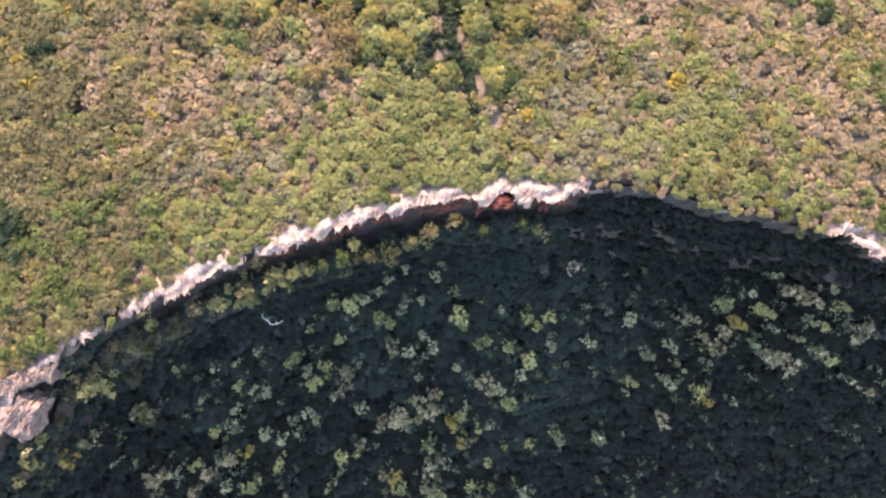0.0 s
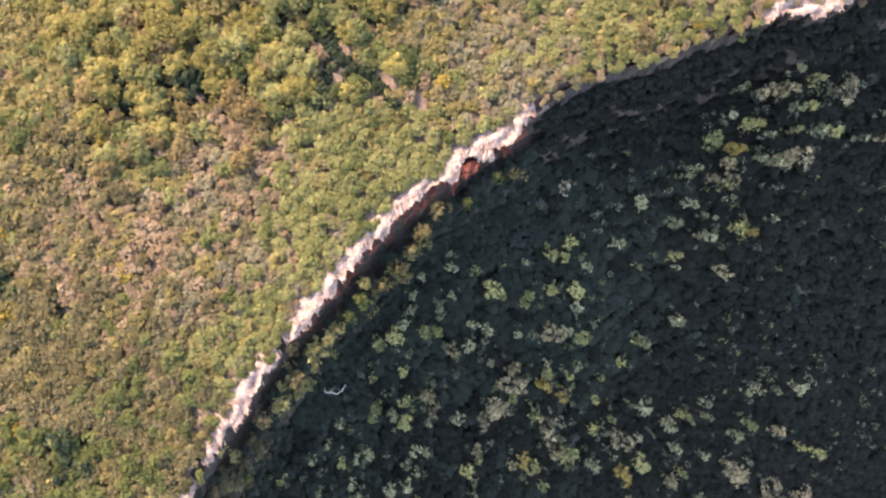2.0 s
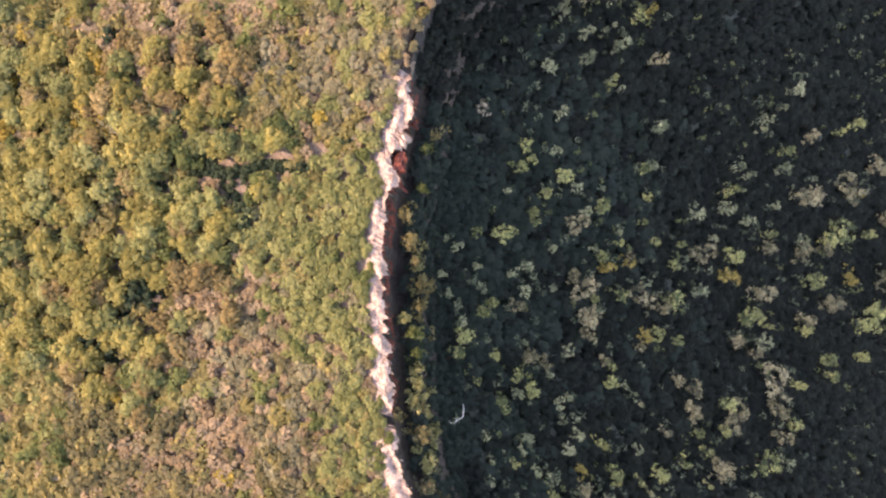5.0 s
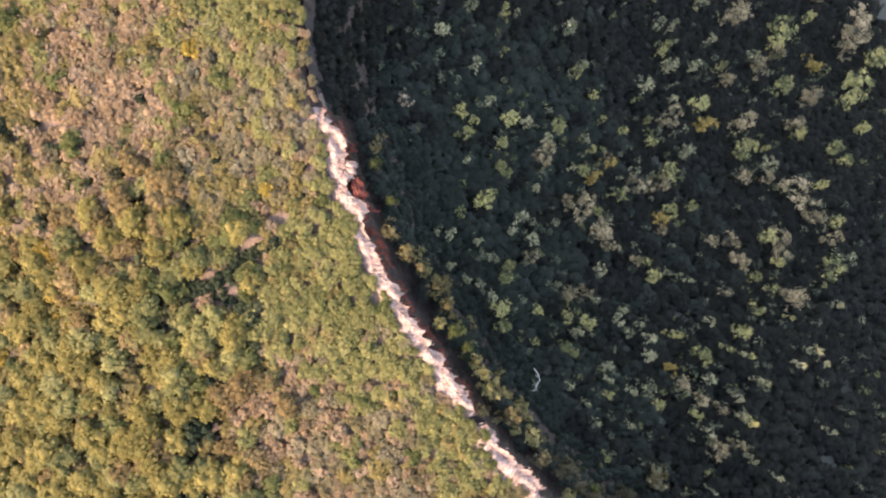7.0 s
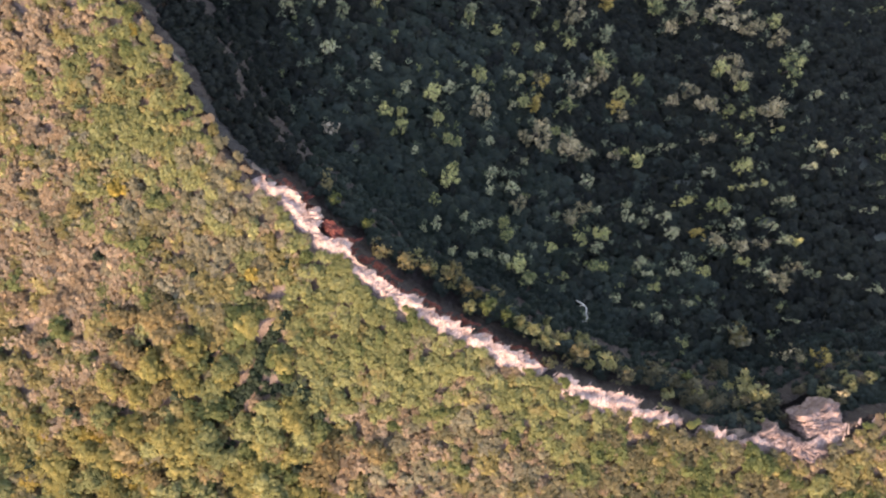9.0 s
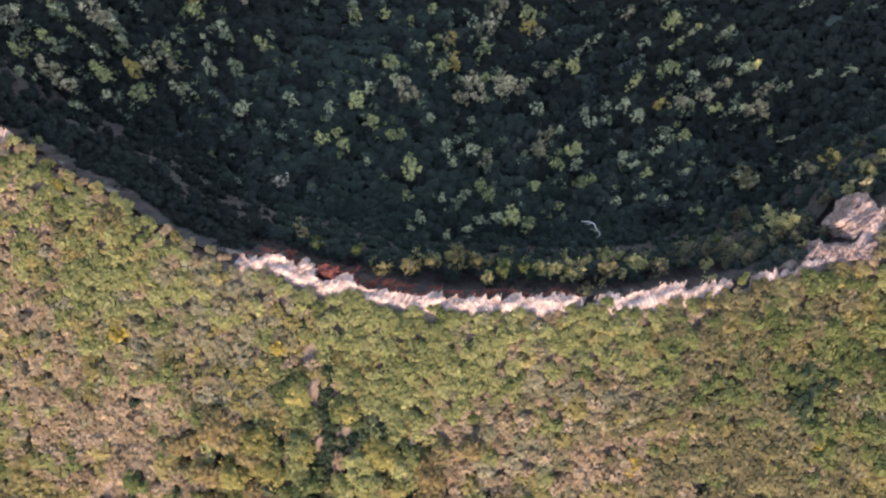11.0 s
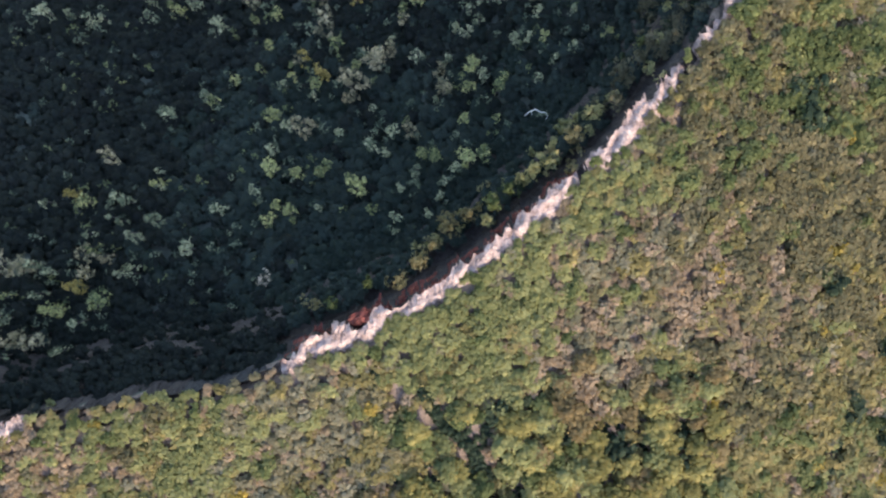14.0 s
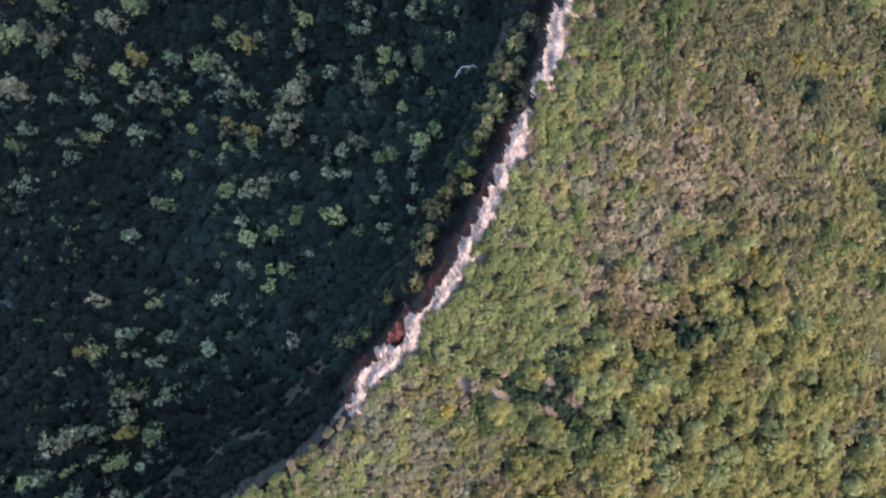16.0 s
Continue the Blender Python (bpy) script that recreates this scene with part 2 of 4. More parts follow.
# ---- cliff ----
def lip(foot):
    """How far the bare rock reaches out from the rim line."""
    return np.interp(foot, [-95, -84, -70, -65, -62, -56, -51, -47, -43, -40, -33, -27, -17, -10, 0, 6, 8.3, 10.3, 11.2, 12.4, 13.2, 16.0, 16.8, 20, 26, 31, 33, 45, 56, 68, 76, 80, 92, 100],
                     [0.6, 0.6, -0.8, -0.4, 0.1, 0.6, 1.9, 2.3, 1.7, 1.3, 1.1, 0.9, 0.6, 0.5, 0.7, 0.3, 0.5, 2.1, 2.3, 1.0, -0.4, -0.3, 1.5, 1.3, 0.5, -0.4, -0.8, 0.0, -0.5, -0.5, 0.6, 2.4, 1.0, 0.5])


def band(foot):
    """Width of the bare rock along the rim."""
    return np.interp(foot, [-95, -84, -77, -71, -66, -61, -57, -48, -39, -35, -31, -27, -17, -7, 1, 8, 12, 17, 22, 26, 31, 36, 60, 77, 81, 93, 97],
                     [0.5, 0.6, 1.4, 1.6, 1.8, 0.0, 1.8, 3.0, 2.6, 0.0, 2.2, 2.5, 2.8, 2.8, 2.8, 2.9, 3.4, 3.5, 3.5, 2.4, 0.6, 0.0, 0.0, 0.0, 2.0, 2.0, 0.0])


def ridge(u, period, seed):
    """Sharp peaks at uneven steps, about -1 to 1."""
    return 1 - 2 * np.abs(wave(u, 0 * u + 3.1 * seed, period, seed))


def teeth(u):
    """The broken outline of the lip: tongues of rock and notches between them."""
    swell = 0.5 + 0.5 * wave(u, 0 * u, 11.0, 6.0)
    return 0.55 * wave(u, 0 * u, 2.2, 1.0) + (0.2 + 0.75 * swell) * ridge(u, 0.9, 2.0) + 0.22 * ridge(u, 0.37, 5.0) - 0.35


def rim_arc():
    dense = spline(RIM, 40)
    return dense, np.concatenate([[0], np.cumsum(np.hypot(*np.diff(dense, axis=0).T))])


LEAN = 0.42


def build_cliff():
    """A bare rock shelf along the rim with a toothed lip, a red face under it, a ledge and a lower face. The ribs lean to the west."""
    dense, arc = rim_arc()
    u = np.arange(60.0, arc[-1] - 60.0, 0.2)
    foot = np.interp(u, arc, dense[:, 0]) - 1.5
    bareness = np.clip(band(foot) / 1.8, 0, 1)
    edge = lip(foot) + teeth(u) * (0.35 + 0.65 * bareness)
    inner, top = [-5.0, -4.2, -3.4], np.linspace(0.0, 1.0, 12)
    columns, heights, kinds = [], [], []
    for q in inner:
        columns.append(np.full(len(u), q)), heights.append(np.full(len(u), -1.5 + 0.6 * (q + 5.0))), kinds.append(0)
    rng = np.random.default_rng(5)
    for q in top:
        at = -2.8 + (edge + 2.8) * q
        rib = 0.3 * wave(u, at * 1.5, 1.0, 3.0) + 0.12 * ridge(u, 0.42, 7.0) * np.clip(wave(u, at, 4.0, 1.0) + 0.5, 0, 1.2) + 0.25 * wave(u, at * 3.0, 1.7, 2.0)
        columns.append(at), heights.append(-0.1 + 0.55 * min(q * 3.0, 1) - 0.2 * max(q - 0.6, 0) + rib * min(0.3 + q, 1) - (1 - bareness) * 1.7), kinds.append(0)
    for q, (gap, base, z) in enumerate(((0.1, -9, -0.5), (0.2, -9, -1.5), (0.3, 0.6, -2.6), (0.45, 1.1, -3.8), (0.7, 1.6, -5.4))):
        columns.append(np.maximum(edge + gap, base + 0.35 * wave(u, 0 * u + q, 1.2, 4.0))), heights.append(z + 0.35 * ridge(u, 0.7 + 0.1 * q, 8.0 + q)), kinds.append(1)
    for at, z in ((2.6, -7.8), (4.0, -8.6), (5.4, -7.6), (6.6, -8.8), (7.4, -11.0), (8.2, -13.0), (9.2, -15.2), (10.4, -17.0), (12.0, -18.0), (14.0, -19.4)):
        columns.append(np.full(len(u), at)), heights.append(z + 0.3 * wave(u, 0 * u + at, 1.4, 1.0)), kinds.append(2)
    across, z = np.stack(columns, 1), np.stack(heights, 1)
    across[:, 3:] += 0.05 * rng.normal(size=across[:, 3:].shape)
    z[:, 3:] += 0.07 * rng.normal(size=z[:, 3:].shape)
    along = u[:, None] - LEAN * np.clip(across + 2.8, 0, 5.5) * np.clip((9 - across) / 5, 0, 1)
    px, py = np.interp(along, arc, dense[:, 0]), np.interp(along, arc, dense[:, 1])
    ahead = np.interp(along + 0.5, arc, dense[:, 0]) - px, np.interp(along + 0.5, arc, dense[:, 1]) - py
    ln = np.hypot(*ahead)
    verts = np.stack([px + ahead[1] / ln * across, py - ahead[0] / ln * across, z], -1)
    n, m = z.shape
    idx = np.arange(n * m).reshape(n, m)
    faces = np.stack([idx[:-1, :-1], idx[:-1, 1:], idx[1:, 1:], idx[1:, :-1]], -1)
    mid, col = foot[1:, None] + np.zeros((1, m - 1)), np.array(kinds[1:])[None, :] + np.zeros((n - 1, 1), int)
    wide = u[1:, None] + np.zeros((1, m - 1))
    patchy = wave(wide, 3 * z[1:, 1:], 2.3, 4.0) + 0.7 * wave(wide, 2 * z[1:, 1:], 0.7, 8.0) > 0.1
    # below the lip: shade-darkened rock, broken by patches of red
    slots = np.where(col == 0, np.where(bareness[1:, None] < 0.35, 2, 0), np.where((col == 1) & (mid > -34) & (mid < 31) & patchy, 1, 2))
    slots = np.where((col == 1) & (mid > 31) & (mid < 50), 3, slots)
    me = mesh_of("cliff", verts.reshape(-1, 3), faces.reshape(-1, 4), [PALE_ROCK, RED_ROCK, DARKENED_ROCK, SLATE_ROCK], slots=slots.astype(int).ravel())
    return tagged(new("cliff", me), "ribbed cliff with a pale weathered rim above red sandstone", "cliff", kind="structure")


cliff = build_cliff()


def rock_mesh(rng, mat, lx, ly, lz):
    """An angular block: the hull of a few points, pointed at one end."""
    bm = bmesh.new()
    for k in range(15):
        q = rng.uniform(-1, 1, 3)
        taper = 1 - 0.55 * max(q[0], 0)
        bm.verts.new((q[0] * lx, q[1] * ly * taper, q[2] * lz * taper))
    bmesh.ops.convex_hull(bm, input=bm.verts)
    loose = [v for v in bm.verts if not v.link_faces]
    bmesh.ops.delete(bm, geom=loose, context="VERTS")
    me = bpy.data.meshes.new("rock")
    bm.to_mesh(me)
    bm.free()
    me.materials.append(mat)
    return me


def build_rim_rocks():
    """Broken blades and blocks along the lip of the cliff, pointing out over it."""
    rng = np.random.default_rng(21)
    pale = [rock_mesh(rng, PALE_ROCK, 1.0, rng.uniform(0.22, 0.4), 0.45) for k in range(12)]
    red = [rock_mesh(rng, RED_ROCK, 0.9, rng.uniform(0.4, 0.6), 0.7) for k in range(6)]
    dense, arc = rim_arc()
    for u in np.arange(arc[0], arc[-1], 0.34):
        x, y = np.interp(u, arc, dense[:, 0]), np.interp(u, arc, dense[:, 1])
        a, b = np.interp(u + 0.5, arc, dense[:, 0]), np.interp(u + 0.5, arc, dense[:, 1])
        if not -88 < x < 31 and not 79 < x < 95:
            continue
        if band(x - 1.5) < 0.9 and rng.uniform() < 0.8:
            continue
        t = np.array([a - x, b - y])
        t /= np.hypot(*t)
        n = np.array([t[1], -t[0]])
        edge = float(lip(x - 1.5) + teeth(np.array([u]))[0])
        reddish = rng.uniform() < 0.3 and -34 < x < 31
        s = edge + (rng.uniform(0.3, 0.9) if reddish else min(rng.uniform(-1.6, 0.5), rng.uniform(-0.8, 0.5)))
        size = rng.uniform(0.25, 0.7) * (1.35 if 9 < x < 26 else 1.0)
        at = np.array([x, y]) + n * s - t * LEAN * min(max(s + 2.8, 0), 5.5)
        turn = math.atan2(n[1], n[0]) - 0.5 + rng.normal() * 0.25
        ob = part("rock", (red if reddish else pale)[rng.integers(6 if reddish else 12)], cliff)
        z = rng.uniform(-2.6, -1.2) if reddish else 0.35 - 0.5 * max(s - edge, 0)
        ob.matrix_basis = Matrix.LocRotScale((at[0], at[1], z), Euler((rng.normal() * 0.25, rng.normal() * 0.2 - 0.05, turn)), (size * rng.uniform(0.9, 1.8), size * rng.uniform(0.5, 0.9), size * 0.7))


build_rim_rocks()


def slab(name, label, mat, at, half, turn, tilt, seed):
    """A large outcrop: a blocky, fluted boulder."""
    bm = bmesh.new()
    bmesh.ops.create_icosphere(bm, subdivisions=5, radius=1.0)
    for v in bm.verts:
        d = v.co.normalized()
        k = (abs(d.x) ** 7 + abs(d.y) ** 7 + abs(d.z) ** 7) ** (-1 / 7)
        q = Vector((d.x * k * half[0], d.y * k * half[1], d.z * k * half[2]))
        flute = noise.noise(Vector((q.x * 0.5, q.y * 1.6, q.z * 0.5 + seed))) * 0.55 + noise.noise(Vector((q.x * 0.9, q.y * 4.0, q.z * 1.4 + seed))) * 0.45
        edge = noise.noise(Vector((d.x * 2.2, d.y * 2.2, seed + 5.0))) + 0.6 * noise.noise(Vector((d.x * 6.0, d.y * 6.0, seed + 9.0)))
        taper = 1 - 0.3 * d.x
        q.x *= 1 + 0.3 * edge
        q.y *= (1 + 0.3 * edge) * taper
        v.co = q + d * flute
    me = bpy.data.meshes.new(name)
    bm.to_mesh(me)
    bm.free()
    me.materials.append(mat)
    ob = tagged(new(name, me), label, "rock")
    ob.matrix_world = Matrix.LocRotScale(at, Euler((radians(tilt[0]), radians(tilt[1]), radians(turn))), None)
    return ob


slab("rock_outcrop", "pale pink fluted rock slab on the cliff edge", DUSTY_ROCK, (-79.3, -38.0, -3.2), (4.3, 2.9, 3.0), 58, (0, -4), 3.0)
slab("rock_outcrop", "pale pink cracked rock slab on the cliff edge", DUSTY_ROCK, (-78.4, -30.5, -2.2), (1.7, 5.6, 2.5), 112, (0, 0), 8.0)
slab("rock_outcrop", "narrow pale rock blade on the cliff edge", DUSTY_ROCK, (-72.7, -28.9, -2.0), (2.3, 0.8, 2.3), 70, (0, 3), 17.0)
slab("rock_outcrop", "pale rock outcrop at the edge of the scrub", DUSTY_ROCK, (89.5, -2.5, -2.2), (4.6, 3.0, 2.4), -40, (0, 6), 13.0)
slab("red_rock", "orange-red sandstone block in a notch of the cliff rim", RED_ROCK, (14.7, 3.9, -1.5), (2.1, 1.1, 1.5), 10, (8, 0), 20.0)
slab("grey_rock", "weathered grey-pink rock block on the cliff rim", PALE_ROCK, (19.4, 4.8, -1.1), (1.8, 1.0, 1.5), 65, (0, 8), 33.0)

# ---- plants ----
def make_ball():
    bm = bmesh.new()
    bmesh.ops.create_icosphere(bm, subdivisions=1, radius=1.0)
    v = np.array([q.co[:] for q in bm.verts])
    f = np.array([[q.index for q in face.verts] for face in bm.faces])
    bm.free()
    return v, f


BALL, BALL_FACES = make_ball()
CORE = np.array([(1, 0, 0), (-1, 0, 0), (0, 1, 0), (0, -1, 0), (0, 0, 1), (0, 0, -1)], float)
CORE_FACES = np.array([(0, 2, 4), (2, 1, 4), (1, 3, 4), (3, 0, 4), (2, 0, 5), (1, 2, 5), (3, 1, 5), (0, 3, 5)])


def crown_arrays(rng, radius, tall, sprays, spray, lobes, flat=0.8):
    """Leaf sprays on the lobes of one crown: vertices and faces; the crown's base is at z = 0."""
    centres, sizes = [], []
    for i in range(lobes):
        a, r = rng.uniform(0, 2 * np.pi), radius * 0.68 * np.sqrt(rng.uniform(0.02, 1))
        centres.append((r * np.cos(a), r * np.sin(a), tall * rng.uniform(0.35, 0.72) * (1.15 - 0.5 * r / radius)))
        sizes.append(radius * rng.uniform(0.36, 0.56))
    centres, sizes = np.array(centres), np.array(sizes)
    which = rng.choice(lobes, sprays, p=sizes ** 2 / (sizes ** 2).sum())
    d = rng.normal(size=(sprays, 3))
    d[:, 2] = np.abs(d[:, 2]) * 1.1 - 0.35
    d /= np.linalg.norm(d, axis=1)[:, None]
    at = centres[which] + d * sizes[which][:, None] * rng.uniform(0.75, 1.08, (sprays, 1)) * np.array([1, 1, flat])
    nrm = 0.32 * d + rng.normal(size=(sprays, 3)) * 0.24
    nrm[:, 2] += 1.15
    nrm /= np.linalg.norm(nrm, axis=1)[:, None]
    ref = rng.normal(size=(sprays, 3))
    t1 = np.cross(nrm, ref)
    t1 /= np.linalg.norm(t1, axis=1)[:, None]
    t2 = np.cross(nrm, t1)
    size = spray * rng.uniform(0.6, 1.35, (sprays, 1))
    droop = nrm * size * -0.25
    v = np.stack([at - t1 * size * 0.6, at + t2 * size * 0.42 + droop * 0.2, at + t1 * size * 0.6 + droop, at - t2 * size * 0.42 + droop * 0.2], 1)
    v, f = v.reshape(-1, 3), np.arange(sprays * 4).reshape(-1, 4)
    tri = np.concatenate([f[:, [0, 1, 2]], f[:, [0, 2, 3]]])
    # the dense inner foliage of each lobe
    for c, r in zip(centres, sizes):
        a, turn = len(v), rng.uniform(0, 6.28)
        ball = BALL.copy()
        ball[:, 0], ball[:, 1] = BALL[:, 0] * np.cos(turn) - BALL[:, 1] * np.sin(turn), BALL[:, 0] * np.sin(turn) + BALL[:, 1] * np.cos(turn)
        v = np.concatenate([v, c - (0, 0, 0.12 * r) + ball * r * 0.9 * rng.uniform(0.8, 1.1, (len(BALL), 1)) * np.array([1, 1, 0.42])])
        tri = np.concatenate([tri, BALL_FACES + a])
    return v, tri


def tufted_crown(rng, radius, tall, sprays, spray, lobes):
    """An uneven domed crown of separate leafy tufts, the highest in the middle. Also gives each vertex the shade of its tuft."""
    heads = rng.normal(size=(3, 2)) * radius * 0.38
    centres, sizes = [], []
    for i in range(lobes):
        a, r = rng.uniform(0, 2 * np.pi), radius * 0.75 * np.sqrt(rng.uniform(0.0, 1))
        hx, hy = heads[rng.integers(3)]
        x, y = hx + 0.72 * r * np.cos(a), hy + 0.72 * r * np.sin(a)
        out = min(np.hypot(x, y) / radius, 1.2)
        centres.append((x, y, tall * (0.05 + 0.75 * (1 - 0.7 * out ** 2)) * rng.uniform(0.65, 1.1)))
        sizes.append(radius * rng.uniform(0.13, 0.3) * (1.15 - 0.45 * out))
    for i in range(lobes // 4):
        a, r = rng.uniform(0, 2 * np.pi), radius * rng.uniform(0.1, 0.55)
        centres.append((r * np.cos(a), r * np.sin(a), -tall * rng.uniform(0.05, 0.6)))
        sizes.append(radius * rng.uniform(0.16, 0.28))
    lobes = len(sizes)
    centres, sizes = np.array(centres), np.array(sizes)
    which = rng.choice(lobes, sprays, p=sizes ** 1.7 / (sizes ** 1.7).sum())
    d = rng.normal(size=(sprays, 3))
    d[:, 2] = np.abs(d[:, 2]) * 1.0 - 0.35
    d /= np.linalg.norm(d, axis=1)[:, None]
    at = centres[which] + d * sizes[which][:, None] * rng.uniform(0.7, 1.5, (sprays, 1))
    nrm = d + rng.normal(size=(sprays, 3)) * 0.35 + np.array([0, 0, 0.3])
    nrm /= np.linalg.norm(nrm, axis=1)[:, None]
    t1 = np.cross(nrm, rng.normal(size=(sprays, 3)))
    t1 /= np.linalg.norm(t1, axis=1)[:, None]
    t2 = np.cross(nrm, t1)
    size = spray * rng.uniform(0.5, 1.3, (sprays, 1))
    v = np.stack([at - t1 * size * 0.6, at + t2 * size * 0.4, at + t1 * size * 0.6 - nrm * size * 0.2, at - t2 * size * 0.4], 1).reshape(-1, 3)
    f = np.arange(sprays * 4).reshape(-1, 4)
    tri = np.concatenate([f[:, [0, 1, 2]], f[:, [0, 2, 3]]])
    tone = rng.uniform(0.0, 0.55, lobes)
    shade = [np.repeat(tone[which], 4)]
    for c, r, k in zip(centres, sizes, tone):
        tri = np.concatenate([tri, CORE_FACES + len(v)])
        v = np.concatenate([v, c + CORE * r * 0.8 * rng.uniform(0.75, 1.1, (len(CORE), 1))])
        shade.append(np.full(len(CORE), k))
    return v, tri, np.concatenate(shade)


def trunk_arrays(rng, height, thick, limbs, reach):
    """A tapered trunk with limbs, as tubes of five sides."""
    verts, faces = [], []

    def tube(a, b, ra, rb):
        a, b = np.array(a, float), np.array(b, float)
        d = (b - a) / np.linalg.norm(b - a)
        x = np.cross(d, (0.31, 0.87, 0.22))
        x /= np.linalg.norm(x)
        y, base = np.cross(d, x), len(verts)
        for p, r in ((a, ra), (b, rb)):
            for k in range(5):
                w = 2 * np.pi * k / 5
                verts.append(p + r * (np.cos(w) * x + np.sin(w) * y))
        for k in range(5):
            faces.append((base + k, base + (k + 1) % 5, base + 5 + (k + 1) % 5, base + 5 + k))

    lean = rng.normal(size=2) * 0.06 * height
    knee = (lean[0] * 0.4, lean[1] * 0.4, height * 0.5)
    top = (lean[0], lean[1], height)
    tube((0, 0, -0.5), knee, thick, thick * 0.75)
    tube(knee, top, thick * 0.75, thick * 0.35)
    for i in range(limbs):
        a, start = rng.uniform(0, 2 * np.pi), rng.uniform(0.45, 0.9)
        p = np.array(knee) * (1 - start) * 2 + np.array(top) * (start * 2 - 1) if start > 0.5 else np.array(knee)
        tube(p, p + np.array([np.cos(a) * reach, np.sin(a) * reach, height * rng.uniform(0.12, 0.35)]), thick * 0.35, thick * 0.12)
    return np.array(verts), np.array(faces)


# kind: crown radius, crown depth, trunk height, sprays, spray size, lobes, leaves
KINDS = {
    "olive": (1.9, 1.0, 0.55, 84, 0.5, 5, "olive"),
    "lime": (1.9, 1.0, 0.55, 84, 0.5, 5, "lime"),
    "green": (1.8, 1.5, 0.85, 100, 0.5, 6, "green"),
    "dry": (1.65, 0.95, 0.5, 82, 0.48, 5, "dry"),
    "grey": (1.65, 0.95, 0.5, 82, 0.48, 5, "grey"),
    "gold": (1.6, 1.3, 0.7, 82, 0.48, 5, "gold"),
    "broad": (2.7, 2.5, 1.7, 170, 0.54, 11, "yellow_olive"),
    "broad_lime": (2.6, 2.4, 1.6, 160, 0.52, 11, "lime"),
    "broad_tan": (2.5, 2.4, 1.6, 160, 0.52, 11, "ochre"),
    "brown": (1.75, 1.3, 0.7, 110, 0.46, 6, "brown"),
    "deep": (1.9, 2.4, 1.2, 42, 0.68, 5, "deep"),
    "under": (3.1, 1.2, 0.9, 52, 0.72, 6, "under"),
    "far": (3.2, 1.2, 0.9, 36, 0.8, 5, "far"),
    "half": (1.5, 3.0, 6.6, 64, 0.36, 13, "half"),
    "half_green": (1.5, 3.0, 6.6, 64, 0.36, 13, "half_green"),
    "ledge_brown": (2.1, 3.0, 3.6, 300, 0.38, 22, "ledge_ochre"),
    "ledge_green": (2.1, 3.0, 3.6, 300, 0.38, 22, "ledge"),
    "ledge_dull": (2.1, 3.0, 3.6, 300, 0.38, 22, "ledge_dull"),
    "ledge_lime": (2.1, 3.0, 3.6, 300, 0.38, 22, "green"),
    "silver": (1.95, 4.2, 7.2, 320, 0.3, 26, "silver"),
    "fresh": (2.15, 4.4, 7.2, 350, 0.31, 26, "fresh"),
    "tan": (2.35, 4.4, 6.8, 400, 0.32, 30, "tan"),
    "amber": (1.95, 4.0, 7.0, 310, 0.3, 24, "amber"),
    "blossom": (1.7, 2.9, 5.8, 320, 0.27, 20, "white"),
}
VARIANTS = 5
ARRAYS, MESHES = {}, {}
for number, (kind, (radius, deep, stem, sprays, spray, lobes, leaf)) in enumerate(KINDS.items()):
    for v in range(VARIANTS):
        rng = np.random.default_rng(100 * number + v)
        cv, cf, *shade = (tufted_crown if lobes > 11 else crown_arrays)(rng, radius, deep, sprays, spray, lobes)
        cv[:, 2] += stem - 0.3 * deep
        tv, tf = trunk_arrays(rng, stem + 0.35 * deep, 0.04 + 0.014 * (stem + deep), 4, radius * 0.4)
        ARRAYS[kind, v] = cv, cf, shade[0] if shade else np.zeros(len(cv))
        MESHES[kind, v] = (mesh_of(kind + "_crown", cv, cf, [LEAF[leaf]], *shade, smooth=True), mesh_of(kind + "_trunk", tv, tf, [BARK], smooth=True))

THINGS = {}


def plant_thing(kind, v, x, y, z, turn, size, name, label, category, group, tall=None):
    """One plant with its trunk and crown."""
    m = Matrix.LocRotScale((x, y, z), Euler((0, 0, turn)), (size, size, tall or size))
    if (kind, v, name) in THINGS:
        first = THINGS[kind, v, name]
        return copy_thing(first, m @ Matrix.Diagonal((*(1 / k for k in first.scale), 1)))
    base = new(name)
    base.empty_display_size = 0.5
    part("trunk", MESHES[kind, v][1], base)
    part("crown", MESHES[kind, v][0], base)
    tagged(base, label, category, group)
    base.matrix_basis = m
    THINGS[kind, v, name] = base
    return base


def joined(name, rows, label, category):
    """Many plants of one kind as one mesh. rows: kind, variant, x, y, z, turn, size."""
    vs, fs, ps, count = [], [], [], 0
    rng = np.random.default_rng(len(rows))
    for kind, v, x, y, z, turn, size in rows:
        cv, cf, shade = ARRAYS[kind, v]
        c, s = math.cos(turn) * size, math.sin(turn) * size
        vs.append(np.stack([x + c * cv[:, 0] - s * cv[:, 1], y + s * cv[:, 0] + c * cv[:, 1], z + size * cv[:, 2]], -1))
        fs.append(cf + count)
        ps.append(shade + rng.uniform())
        count += len(cv)
    me = mesh_of(name, np.concatenate(vs), np.concatenate(fs), [LEAF[KINDS[rows[0][0]][6]]], np.concatenate(ps), smooth=True)
    return tagged(new(name, me), label, category, kind="stuff")


